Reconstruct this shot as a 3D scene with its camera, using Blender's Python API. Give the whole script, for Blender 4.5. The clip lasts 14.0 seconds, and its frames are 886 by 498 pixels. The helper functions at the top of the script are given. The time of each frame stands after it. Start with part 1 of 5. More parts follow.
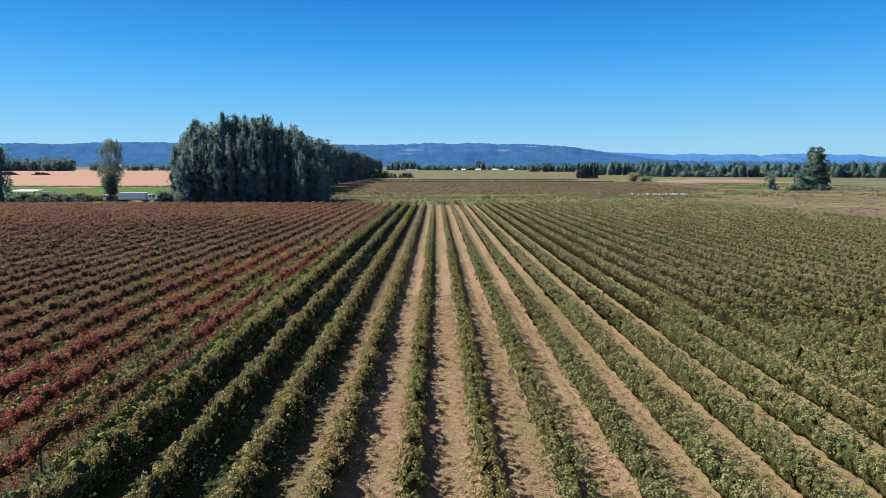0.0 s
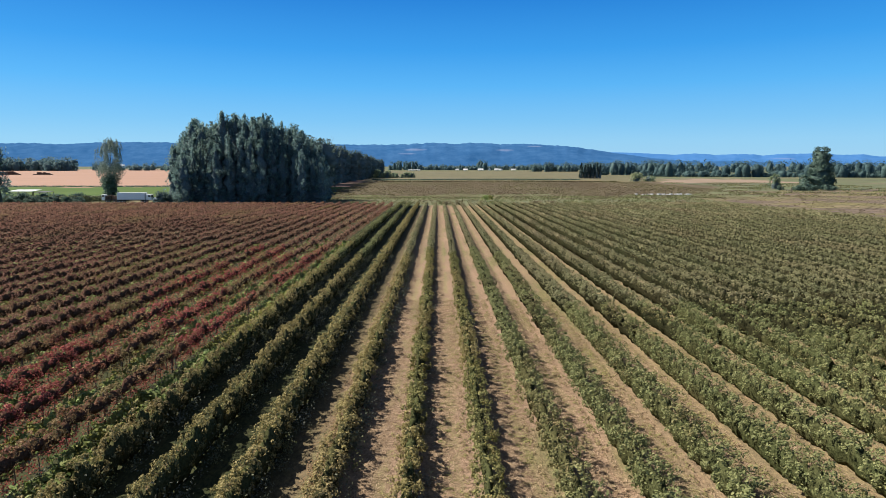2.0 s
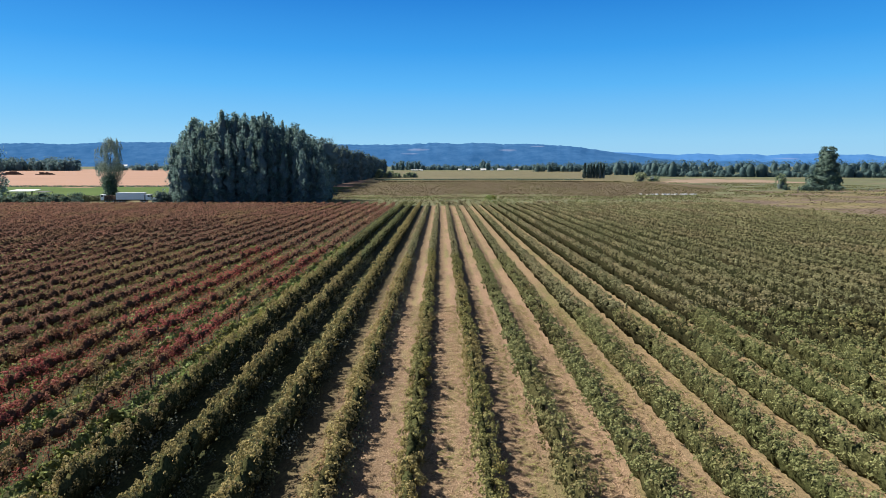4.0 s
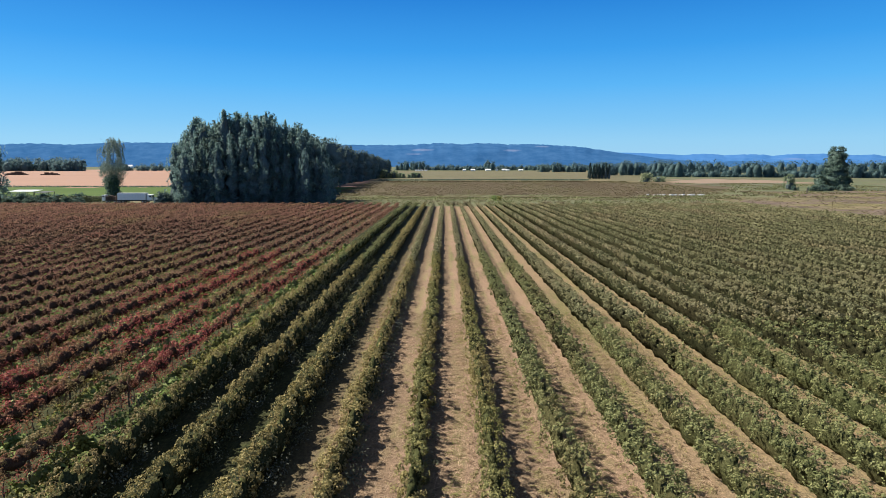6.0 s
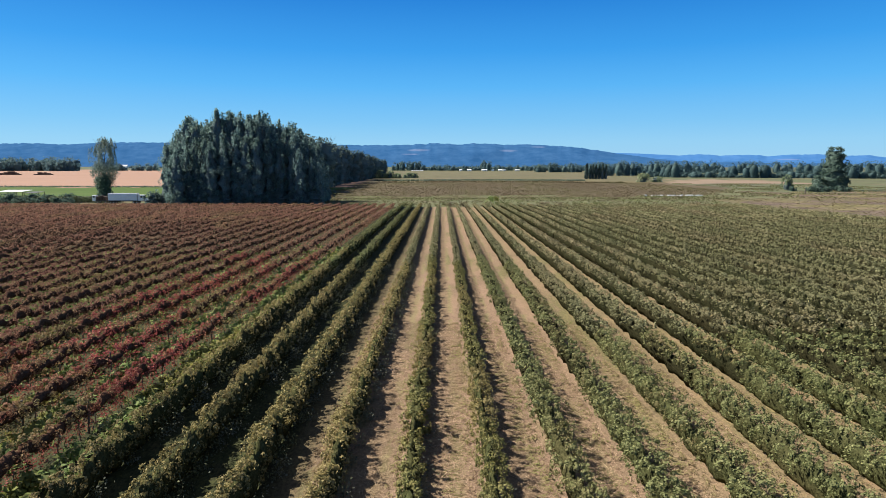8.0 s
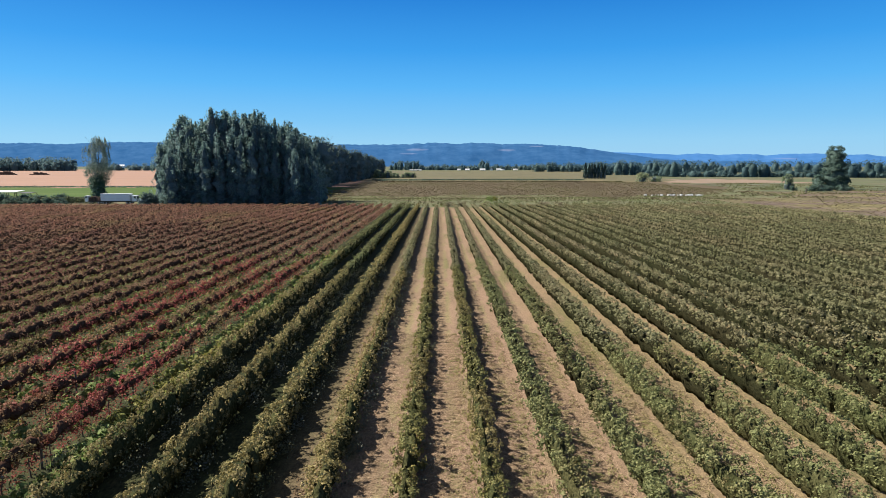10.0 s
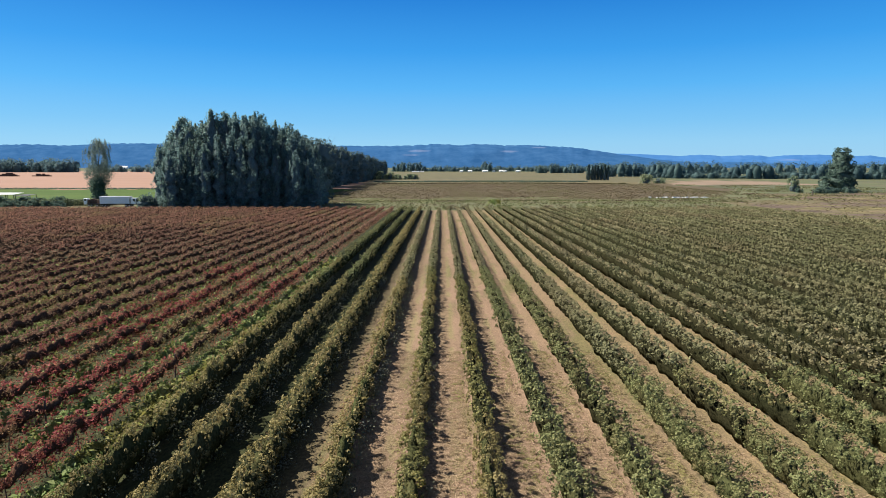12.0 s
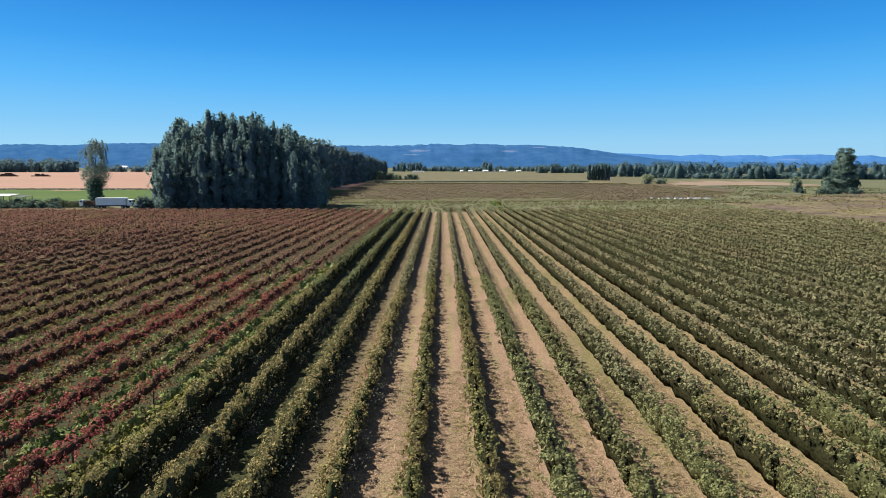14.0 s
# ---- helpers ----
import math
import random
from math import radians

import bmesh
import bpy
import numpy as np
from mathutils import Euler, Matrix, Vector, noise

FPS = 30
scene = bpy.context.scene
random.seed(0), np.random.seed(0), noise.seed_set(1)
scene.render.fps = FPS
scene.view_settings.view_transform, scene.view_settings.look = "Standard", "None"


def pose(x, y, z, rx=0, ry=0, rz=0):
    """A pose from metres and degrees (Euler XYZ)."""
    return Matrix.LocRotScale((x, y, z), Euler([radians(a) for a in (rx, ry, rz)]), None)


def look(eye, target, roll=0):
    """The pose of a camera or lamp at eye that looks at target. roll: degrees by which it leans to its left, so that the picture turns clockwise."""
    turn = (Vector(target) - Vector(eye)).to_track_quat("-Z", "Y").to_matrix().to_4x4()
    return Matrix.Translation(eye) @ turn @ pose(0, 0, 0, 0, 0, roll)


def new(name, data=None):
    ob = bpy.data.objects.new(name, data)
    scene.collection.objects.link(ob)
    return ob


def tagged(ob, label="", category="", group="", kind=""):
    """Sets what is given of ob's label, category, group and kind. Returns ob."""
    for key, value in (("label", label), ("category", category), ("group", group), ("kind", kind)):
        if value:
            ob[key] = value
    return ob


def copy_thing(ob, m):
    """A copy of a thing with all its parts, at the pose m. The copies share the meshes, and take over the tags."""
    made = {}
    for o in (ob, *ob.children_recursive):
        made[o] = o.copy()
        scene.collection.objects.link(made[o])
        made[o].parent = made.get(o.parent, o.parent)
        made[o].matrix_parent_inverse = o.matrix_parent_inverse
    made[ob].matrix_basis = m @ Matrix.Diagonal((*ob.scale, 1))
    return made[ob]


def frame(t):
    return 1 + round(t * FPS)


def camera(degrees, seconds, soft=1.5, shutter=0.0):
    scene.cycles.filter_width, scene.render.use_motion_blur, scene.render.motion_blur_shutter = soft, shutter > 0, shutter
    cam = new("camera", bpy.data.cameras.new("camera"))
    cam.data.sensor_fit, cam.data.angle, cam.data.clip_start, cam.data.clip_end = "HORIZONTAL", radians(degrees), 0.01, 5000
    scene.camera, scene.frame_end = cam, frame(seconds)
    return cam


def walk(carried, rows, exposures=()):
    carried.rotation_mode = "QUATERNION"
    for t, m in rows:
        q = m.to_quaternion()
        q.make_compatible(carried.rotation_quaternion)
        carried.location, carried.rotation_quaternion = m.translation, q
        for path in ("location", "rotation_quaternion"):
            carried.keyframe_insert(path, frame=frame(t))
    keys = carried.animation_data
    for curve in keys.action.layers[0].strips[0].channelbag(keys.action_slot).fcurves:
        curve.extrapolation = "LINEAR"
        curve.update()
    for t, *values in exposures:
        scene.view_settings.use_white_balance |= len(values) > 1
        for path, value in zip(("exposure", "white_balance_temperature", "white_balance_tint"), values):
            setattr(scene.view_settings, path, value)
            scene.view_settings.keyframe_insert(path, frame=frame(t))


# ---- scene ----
cam = camera(72.0, 14.0, soft=0.9)
PATH = [
    (0, (-0.055, 0.891, 13.308), (-0.034, 2.872, 13.03), 0.0),
    (0.5, (-0.059, 1.525, 13.289), (-0.038, 3.505, 13.012), 0.0),
    (1, (-0.014, 2.231, 13.282), (0.002, 4.212, 13.004), 0.0),
    (1.5, (-0.01, 3.045, 13.268), (0.005, 5.025, 12.99), 0.0),
    (2, (0.003, 3.907, 13.226), (0.017, 5.887, 12.948), 0.0),
    (2.5, (0.088, 4.748, 13.167), (0.097, 6.728, 12.889), 0.0),
    (3, (0.102, 5.559, 13.113), (0.109, 7.54, 12.835), 0.0),
    (5.5, (0.056, 9.401, 12.987), (0.052, 11.382, 12.709), 0.0),
    (6, (0.041, 10.281, 12.964), (0.032, 12.262, 12.687), 0.0),
    (6.5, (0.002, 11.099, 12.959), (-0.008, 13.08, 12.683), 0.0),
    (7, (0.039, 11.886, 12.945), (0.027, 13.867, 12.669), 0.0),
    (7.5, (0.012, 12.748, 12.907), (0.01, 14.729, 12.631), 0.1),
    (10, (0.091, 16.96, 12.985), (0.1, 18.941, 12.707), 0.0),
    (10.5, (0.106, 17.636, 13.087), (0.114, 19.617, 12.813), 0.0),
    (11, (0.063, 18.523, 13.178), (0.07, 20.504, 12.903), 0.0),
    (11.5, (0.079, 19.261, 13.276), (0.08, 21.242, 13.002), 0.0),
    (12, (0.082, 19.989, 13.399), (0.083, 21.97, 13.125), 0.0),
    (12.5, (0.103, 20.771, 13.514), (0.103, 22.752, 13.24), 0.0),
    (13, (0.076, 21.552, 13.672), (0.077, 23.533, 13.397), 0.0),
    (13.5, (0.06, 22.382, 13.782), (0.061, 24.363, 13.507), 0.0),
    (14, (0.132, 22.996, 13.907), (0.132, 24.977, 13.632), 0.0),
]
walk(cam, [(t, look(e, a, r)) for t, e, a, r in PATH])

# ---- light ----
SUN_DIR = Vector((-0.67, 0.19, 0.71)).normalized()
SUN_ELEV = math.asin(SUN_DIR.z)
SUN_ROT = math.atan2(SUN_DIR.x, SUN_DIR.y)

world = bpy.data.worlds.new("clear_sky")
scene.world = world
world.use_nodes = True
wn, wl = world.node_tree.nodes, world.node_tree.links
wn.clear()
sky = wn.new("ShaderNodeTexSky")
sky.sky_type = "NISHITA"
sky.sun_disc = False
sky.sun_elevation = SUN_ELEV
sky.sun_rotation = SUN_ROT
sky.altitude = 0
sky.air_density = 1.0
sky.dust_density = 0.4
sky.ozone_density = 6.0
tint = wn.new("ShaderNodeMix")
tint.data_type, tint.blend_type = "RGBA", "MULTIPLY"
tint.inputs["Factor"].default_value = 1.0
tint.inputs["B"].default_value = (0.55, 0.95, 1.25, 1)
wl.new(sky.outputs[0], tint.inputs["A"])
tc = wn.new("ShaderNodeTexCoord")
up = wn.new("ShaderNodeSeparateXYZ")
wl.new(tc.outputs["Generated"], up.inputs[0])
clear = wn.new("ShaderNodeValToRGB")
# Hand-set tints; upper stops, out of view, greyed and raised to fill shade.
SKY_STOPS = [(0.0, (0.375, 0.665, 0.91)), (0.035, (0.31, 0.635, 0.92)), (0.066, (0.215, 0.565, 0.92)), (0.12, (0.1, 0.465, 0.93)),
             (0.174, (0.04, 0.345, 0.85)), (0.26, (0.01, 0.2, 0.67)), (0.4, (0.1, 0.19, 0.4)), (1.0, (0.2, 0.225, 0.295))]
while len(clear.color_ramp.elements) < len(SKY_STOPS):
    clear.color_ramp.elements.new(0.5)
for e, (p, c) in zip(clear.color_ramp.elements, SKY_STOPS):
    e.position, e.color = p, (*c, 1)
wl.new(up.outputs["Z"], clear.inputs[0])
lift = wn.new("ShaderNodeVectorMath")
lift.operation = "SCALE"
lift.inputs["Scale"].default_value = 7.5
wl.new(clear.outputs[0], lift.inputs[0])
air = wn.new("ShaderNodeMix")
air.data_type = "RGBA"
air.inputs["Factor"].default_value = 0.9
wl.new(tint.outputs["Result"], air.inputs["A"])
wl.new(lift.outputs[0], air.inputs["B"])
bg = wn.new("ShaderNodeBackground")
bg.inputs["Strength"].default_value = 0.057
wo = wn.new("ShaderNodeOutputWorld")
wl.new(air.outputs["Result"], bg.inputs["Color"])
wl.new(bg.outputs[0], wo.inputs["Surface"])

sun = new("sun", bpy.data.lights.new("sun", "SUN"))
sun.data.energy = 5.0
sun.data.angle = radians(0.8)
sun.data.color = (1.0, 0.93, 0.82)
sun.matrix_world = look((0, 0, 60) , Vector((0, 0, 60)) - SUN_DIR)

scene.view_settings.exposure = 1.22

# ---- materials ----
def material(name):
    m = bpy.data.materials.new(name)
    m.use_nodes = True
    nt = m.node_tree
    for n in list(nt.nodes):
        if n.type != "OUTPUT_MATERIAL":
            nt.nodes.remove(n)
    out = [n for n in nt.nodes if n.type == "OUTPUT_MATERIAL"][0]
    return m, nt, out


def ramp(nt, fac, stops):
    r = nt.nodes.new("ShaderNodeValToRGB")
    el = r.color_ramp.elements
    while len(el) < len(stops):
        el.new(0.5)
    for e, (p, c) in zip(el, stops):
        e.position = p
        e.color = (*c, 1)
    nt.links.new(fac, r.inputs[0])
    return r.outputs[0]


def place_noise(nt, scale, stretch=(1, 1, 1), detail=3.0, rough=0.55):
    g = nt.nodes.new("ShaderNodeNewGeometry")
    mp = nt.nodes.new("ShaderNodeMapping")
    mp.inputs["Scale"].default_value = stretch
    t = nt.nodes.new("ShaderNodeTexNoise")
    t.inputs["Scale"].default_value = scale
    t.inputs["Detail"].default_value = detail
    t.inputs["Roughness"].default_value = rough
    nt.links.new(g.outputs["Position"], mp.inputs["Vector"])
    nt.links.new(mp.outputs[0], t.inputs["Vector"])
    return t.outputs[0]


def mix(nt, fac, a, b, mode="MIX"):
    n = nt.nodes.new("ShaderNodeMix")
    n.data_type = "RGBA"
    n.blend_type = mode
    for sock, v in ((n.inputs["Factor"], fac), (n.inputs["A"], a), (n.inputs["B"], b)):
        if isinstance(v, bpy.types.NodeSocket):
            nt.links.new(v, sock)
        elif isinstance(v, (int, float)):
            sock.default_value = v
        else:
            sock.default_value = (*v, 1)
    return n.outputs["Result"]


def maths(nt, op, a, b=0.0, c=0.0, clamp=False):
    n = nt.nodes.new("ShaderNodeMath")
    n.operation = op
    n.use_clamp = clamp
    for sock, v in zip(n.inputs, (a, b, c)):
        if isinstance(v, bpy.types.NodeSocket):
            nt.links.new(v, sock)
        else:
            sock.default_value = v
    return n.outputs[0]


def leaf_material(name, leaf, patch, patch_scale=0.35, patch_range=(0.5, 0.68), glow=0.28, stretch=(1, 0.35, 1), rough=0.7):
    """Foliage: each leaf its own shade, with patches of another colour along the planting."""
    m, nt, out = material(name)
    g = nt.nodes.new("ShaderNodeNewGeometry")
    per_leaf = ramp(nt, g.outputs["Random Per Island"], leaf)
    other = ramp(nt, g.outputs["Random Per Island"], patch)
    f = place_noise(nt, patch_scale, stretch, 4.0, 0.6)
    mr = nt.nodes.new("ShaderNodeMapRange")
    mr.inputs["From Min"].default_value, mr.inputs["From Max"].default_value = patch_range
    nt.links.new(f, mr.inputs["Value"])
    col = mix(nt, mr.outputs[0], per_leaf, other)
    oi = nt.nodes.new("ShaderNodeObjectInfo")
    tone = ramp(nt, oi.outputs["Random"], [(0.0, (0.82, 0.84, 0.8)), (1.0, (1.12, 1.1, 1.08))])
    col = mix(nt, 1.0, col, tone, "MULTIPLY")
    p = nt.nodes.new("ShaderNodeBsdfPrincipled")
    p.inputs["Roughness"].default_value = rough
    p.inputs["Specular IOR Level"].default_value = 0.15
    nt.links.new(col, p.inputs["Base Color"])
    tr = nt.nodes.new("ShaderNodeBsdfTranslucent")
    nt.links.new(col, tr.inputs["Color"])
    ms = nt.nodes.new("ShaderNodeMixShader")
    ms.inputs[0].default_value = glow
    nt.links.new(p.outputs[0], ms.inputs[1])
    nt.links.new(tr.outputs[0], ms.inputs[2])
    nt.links.new(ms.outputs[0], out.inputs["Surface"])
    return m


def ground_material(name, coarse, fine, coarse_scale, fine_scale, stretch=(1, 1, 1), bump=0.03, rough=0.95):
    """Soil, grass or stubble: a coarse and a fine colour variation and a little relief."""
    m, nt, out = material(name)
    a = ramp(nt, place_noise(nt, coarse_scale, stretch, 4), coarse)
    fn = place_noise(nt, fine_scale, stretch, 5, 0.65)
    b = ramp(nt, fn, fine)
    col = mix(nt, 1.0, a, b, "MULTIPLY")
    p = nt.nodes.new("ShaderNodeBsdfPrincipled")
    p.inputs["Roughness"].default_value = rough
    p.inputs["Specular IOR Level"].default_value = 0.1
    nt.links.new(col, p.inputs["Base Color"])
    bp = nt.nodes.new("ShaderNodeBump")
    bp.inputs["Strength"].default_value = 0.6
    bp.inputs["Distance"].default_value = bump
    nt.links.new(fn, bp.inputs["Height"])
    nt.links.new(bp.outputs[0], p.inputs["Normal"])
    nt.links.new(p.outputs[0], out.inputs["Surface"])
    return m


def solid(name, colour, rough=0.6, metal=0.0, wear=0.15, scale=3.0, gloss=0.4):
    m, nt, out = material(name)
    n = place_noise(nt, scale, (1, 1, 1), 4)
    d = tuple(c * (1 - wear) for c in colour)
    u = tuple(min(1, c * (1 + wear)) for c in colour)
    col = ramp(nt, n, [(0.3, d), (0.7, u)])
    p = nt.nodes.new("ShaderNodeBsdfPrincipled")
    p.inputs["Roughness"].default_value = rough
    p.inputs["Metallic"].default_value = metal
    p.inputs["Specular IOR Level"].default_value = gloss
    nt.links.new(col, p.inputs["Base Color"])
    nt.links.new(p.outputs[0], out.inputs["Surface"])
    return m


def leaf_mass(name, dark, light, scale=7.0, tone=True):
    """The closed inner foliage of a plant, inner shade put into its colour: leaf-sized mottling with strong relief."""
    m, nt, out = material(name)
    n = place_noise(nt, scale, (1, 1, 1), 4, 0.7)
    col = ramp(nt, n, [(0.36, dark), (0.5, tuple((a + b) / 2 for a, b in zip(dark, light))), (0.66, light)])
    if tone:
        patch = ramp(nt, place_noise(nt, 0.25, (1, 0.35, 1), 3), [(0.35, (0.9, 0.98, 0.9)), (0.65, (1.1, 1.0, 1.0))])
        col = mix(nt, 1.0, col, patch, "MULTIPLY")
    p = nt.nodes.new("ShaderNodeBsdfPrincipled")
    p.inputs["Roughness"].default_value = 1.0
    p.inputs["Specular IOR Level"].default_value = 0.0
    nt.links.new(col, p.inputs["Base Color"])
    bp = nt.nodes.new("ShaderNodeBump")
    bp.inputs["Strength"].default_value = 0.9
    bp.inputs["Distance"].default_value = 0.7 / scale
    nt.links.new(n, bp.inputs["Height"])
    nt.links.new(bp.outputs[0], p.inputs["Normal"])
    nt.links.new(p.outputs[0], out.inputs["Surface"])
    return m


GREENS = [(0.0, (0.1, 0.1, 0.034)), (0.35, (0.145, 0.142, 0.052)), (0.7, (0.188, 0.178, 0.068)), (1.0, (0.255, 0.235, 0.1))]
YELLOWS = [(0.0, (0.11, 0.11, 0.026)), (0.5, (0.19, 0.165, 0.045)), (0.85, (0.25, 0.185, 0.06)), (1.0, (0.2, 0.1, 0.05))]
REDS = [(0.0, (0.178, 0.045, 0.043)), (0.35, (0.26, 0.064, 0.061)), (0.7, (0.325, 0.086, 0.081)), (1.0, (0.34, 0.18, 0.1))]
RUSTS = [(0.0, (0.15, 0.125, 0.055)), (0.5, (0.22, 0.17, 0.08)), (1.0, (0.3, 0.23, 0.12))]
RUSSETS = [(0.0, (0.158, 0.08, 0.058)), (0.5, (0.21, 0.108, 0.08)), (1.0, (0.28, 0.165, 0.118))]

FIELD_GREENS = [(0.0, (0.112, 0.126, 0.05)), (0.35, (0.15, 0.163, 0.068)), (0.7, (0.182, 0.19, 0.083)), (1.0, (0.23, 0.225, 0.105))]
M_FIELDGREEN = leaf_material("hedge_leaf_field_green", FIELD_GREENS, [(0.0, (0.09, 0.08, 0.03)), (0.6, (0.13, 0.105, 0.045)), (1.0, (0.2, 0.13, 0.07))], 0.3, (0.5, 0.72), glow=0.2)
M_GREEN = leaf_material("hedge_leaf_green", GREENS, YELLOWS, glow=0.22)
M_MIXED = leaf_material("hedge_leaf_olive", [(0.0, (0.155, 0.132, 0.05)), (0.35, (0.21, 0.178, 0.07)), (0.7, (0.255, 0.21, 0.088)), (1.0, (0.31, 0.255, 0.12))], RUSTS, 0.3, (0.5, 0.7), glow=0.28)
M_RED = leaf_material("hedge_leaf_red", REDS, RUSTS, 0.3, (0.48, 0.62), glow=0.36)
M_RUSSET = leaf_material("hedge_leaf_russet", RUSSETS, RUSTS, 0.12, (0.5, 0.78), glow=0.45)
M_OLIVE = leaf_material("hedge_leaf_dull_olive", [(0.0, (0.16, 0.158, 0.08)), (0.5, (0.19, 0.185, 0.097)), (1.0, (0.225, 0.216, 0.118))],
                        [(0.0, (0.19, 0.158, 0.092)), (1.0, (0.222, 0.183, 0.108))], 0.08, (0.45, 0.7), glow=0.15)
# Poplar and belt leaves: haze of distance put in as lighter, bluer colour.
M_POPLAR = leaf_material("hazed_poplar_leaf", [(0.0, (0.1, 0.17, 0.175)), (0.5, (0.15, 0.23, 0.225)), (1.0, (0.215, 0.3, 0.285))],
                         [(0.0, (0.12, 0.19, 0.165)), (1.0, (0.22, 0.3, 0.25))], 0.08, (0.5, 0.7), 0.6, (1, 1, 0.6))
M_BELT = leaf_material("hazed_belt_leaf", [(0.0, (0.055, 0.09, 0.095)), (0.6, (0.08, 0.12, 0.12)), (1.0, (0.115, 0.155, 0.145))],
                       [(0.0, (0.065, 0.1, 0.09)), (1.0, (0.115, 0.155, 0.125))], 0.05, (0.45, 0.65), 0.45, (1, 1, 1))
M_FARPOPLAR = leaf_material("far_poplar_leaf", [(0.0, (0.03, 0.058, 0.055)), (1.0, (0.06, 0.095, 0.085))], [(0.0, (0.035, 0.06, 0.055)), (1.0, (0.065, 0.1, 0.085))], 0.05, (0.45, 0.65), 0.3)
M_TREE = leaf_material("tree_leaf", [(0.0, (0.065, 0.11, 0.1)), (0.6, (0.09, 0.145, 0.125)), (1.0, (0.125, 0.185, 0.15))],
                       [(0.0, (0.07, 0.115, 0.09)), (1.0, (0.125, 0.175, 0.12))], 0.02, (0.45, 0.65), 0.45, (1, 1, 1))
M_SPARSE = leaf_material("sparse_leaf", [(0.0, (0.12, 0.165, 0.15)), (1.0, (0.2, 0.25, 0.225))],
                         [(0.0, (0.13, 0.17, 0.14)), (1.0, (0.22, 0.255, 0.21))], 0.1, (0.45, 0.65), 0.35)
M_WILLOW = leaf_material("willow_leaf", [(0.0, (0.07, 0.09, 0.05)), (1.0, (0.18, 0.2, 0.12))],
                         [(0.0, (0.09, 0.11, 0.06)), (1.0, (0.2, 0.22, 0.13))], 0.1, (0.45, 0.65), 0.2)
M_PALE = leaf_material("pale_bush_leaf", [(0.0, (0.14, 0.19, 0.12)), (1.0, (0.28, 0.34, 0.22))], [(0.0, (0.18, 0.21, 0.13)), (1.0, (0.3, 0.34, 0.2))], 0.05, (0.45, 0.65), 0.5)
M_WEED = leaf_material("weed_leaf", [(0.0, (0.13, 0.19, 0.06)), (0.6, (0.2, 0.27, 0.095)), (1.0, (0.3, 0.33, 0.14))],
                       [(0.0, (0.14, 0.15, 0.04)), (1.0, (0.28, 0.26, 0.08))], 0.4, (0.5, 0.62), 0.4)
M_STRAW = leaf_material("dry_grass_blade", [(0.0, (0.24, 0.175, 0.12)), (0.5, (0.33, 0.24, 0.17)), (1.0, (0.45, 0.35, 0.26))],
                        [(0.0, (0.18, 0.165, 0.075)), (1.0, (0.3, 0.265, 0.13))], 0.5, (0.5, 0.68), 0.6)
M_CROP = leaf_material("far_crop_leaf", [(0.0, (0.085, 0.07, 0.042)), (0.5, (0.105, 0.085, 0.052)), (1.0, (0.15, 0.115, 0.072))],
                       [(0.0, (0.085, 0.085, 0.04)), (1.0, (0.14, 0.13, 0.06))], 0.02, (0.42, 0.62), 0.2)
M_HEADLAND = leaf_material("headland_leaf", [(0.0, (0.11, 0.13, 0.055)), (0.6, (0.16, 0.175, 0.08)), (1.0, (0.23, 0.22, 0.12))],
                          [(0.0, (0.13, 0.105, 0.07)), (1.0, (0.2, 0.16, 0.11))], 0.06, (0.45, 0.62), 0.25, (1, 1, 1))
# Hedge hearts: shade between and under the leaves put into the dark colour.
M_INNER = leaf_mass("shade_dark_olive_heart", (0.026, 0.029, 0.013), (0.078, 0.08, 0.038))
M_UNDER = leaf_mass("dark_under_canopy", (0.01, 0.011, 0.006), (0.036, 0.036, 0.019))
M_INNER_RED = leaf_mass("shade_dark_russet_heart", (0.045, 0.028, 0.02), (0.1, 0.062, 0.044))
# Crown hulls: the shade deep inside the trees put into the colour.
M_CORE = leaf_mass("shade_toned_crown_core", (0.05, 0.07, 0.075), (0.14, 0.18, 0.178), 2.6, False)
M_TREECORE = leaf_mass("dark_crown_core", (0.045, 0.07, 0.062), (0.1, 0.14, 0.115), 1.6, False)
# Haze of distance put into the colour as blue-green.
M_FARCORE = leaf_material("hazed_inner_far_leaves", [(0.0, (0.056, 0.105, 0.125)), (0.5, (0.064, 0.115, 0.13)), (1.0, (0.076, 0.13, 0.138))],
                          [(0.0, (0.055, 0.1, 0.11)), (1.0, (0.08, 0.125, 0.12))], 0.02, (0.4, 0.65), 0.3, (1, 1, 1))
M_WOOD = solid("weathered_post", (0.09, 0.075, 0.06), 0.9)
M_BARK = solid("bark", (0.11, 0.095, 0.08), 0.95, scale=1.5)
M_WHITE = solid("white_paint", (0.72, 0.74, 0.78), 0.45, wear=0.06)
M_TRAILER = solid("trailer_panel", (0.62, 0.64, 0.70), 0.4, wear=0.06)
M_RUBBER = solid("rubber", (0.02, 0.02, 0.02), 0.85)
M_DARK = solid("dark_metal", (0.035, 0.035, 0.04), 0.6)
M_GLASS = solid("dark_glass", (0.02, 0.025, 0.03), 0.1)
M_ROOF = solid("pale_roof", (0.6, 0.61, 0.62), 0.5, wear=0.08)
M_HAY = solid("stacked_bales", (0.07, 0.045, 0.035), 0.95, wear=0.3, scale=0.5)
M_CHROME = solid("bare_metal", (0.5, 0.5, 0.52), 0.35, 0.9)

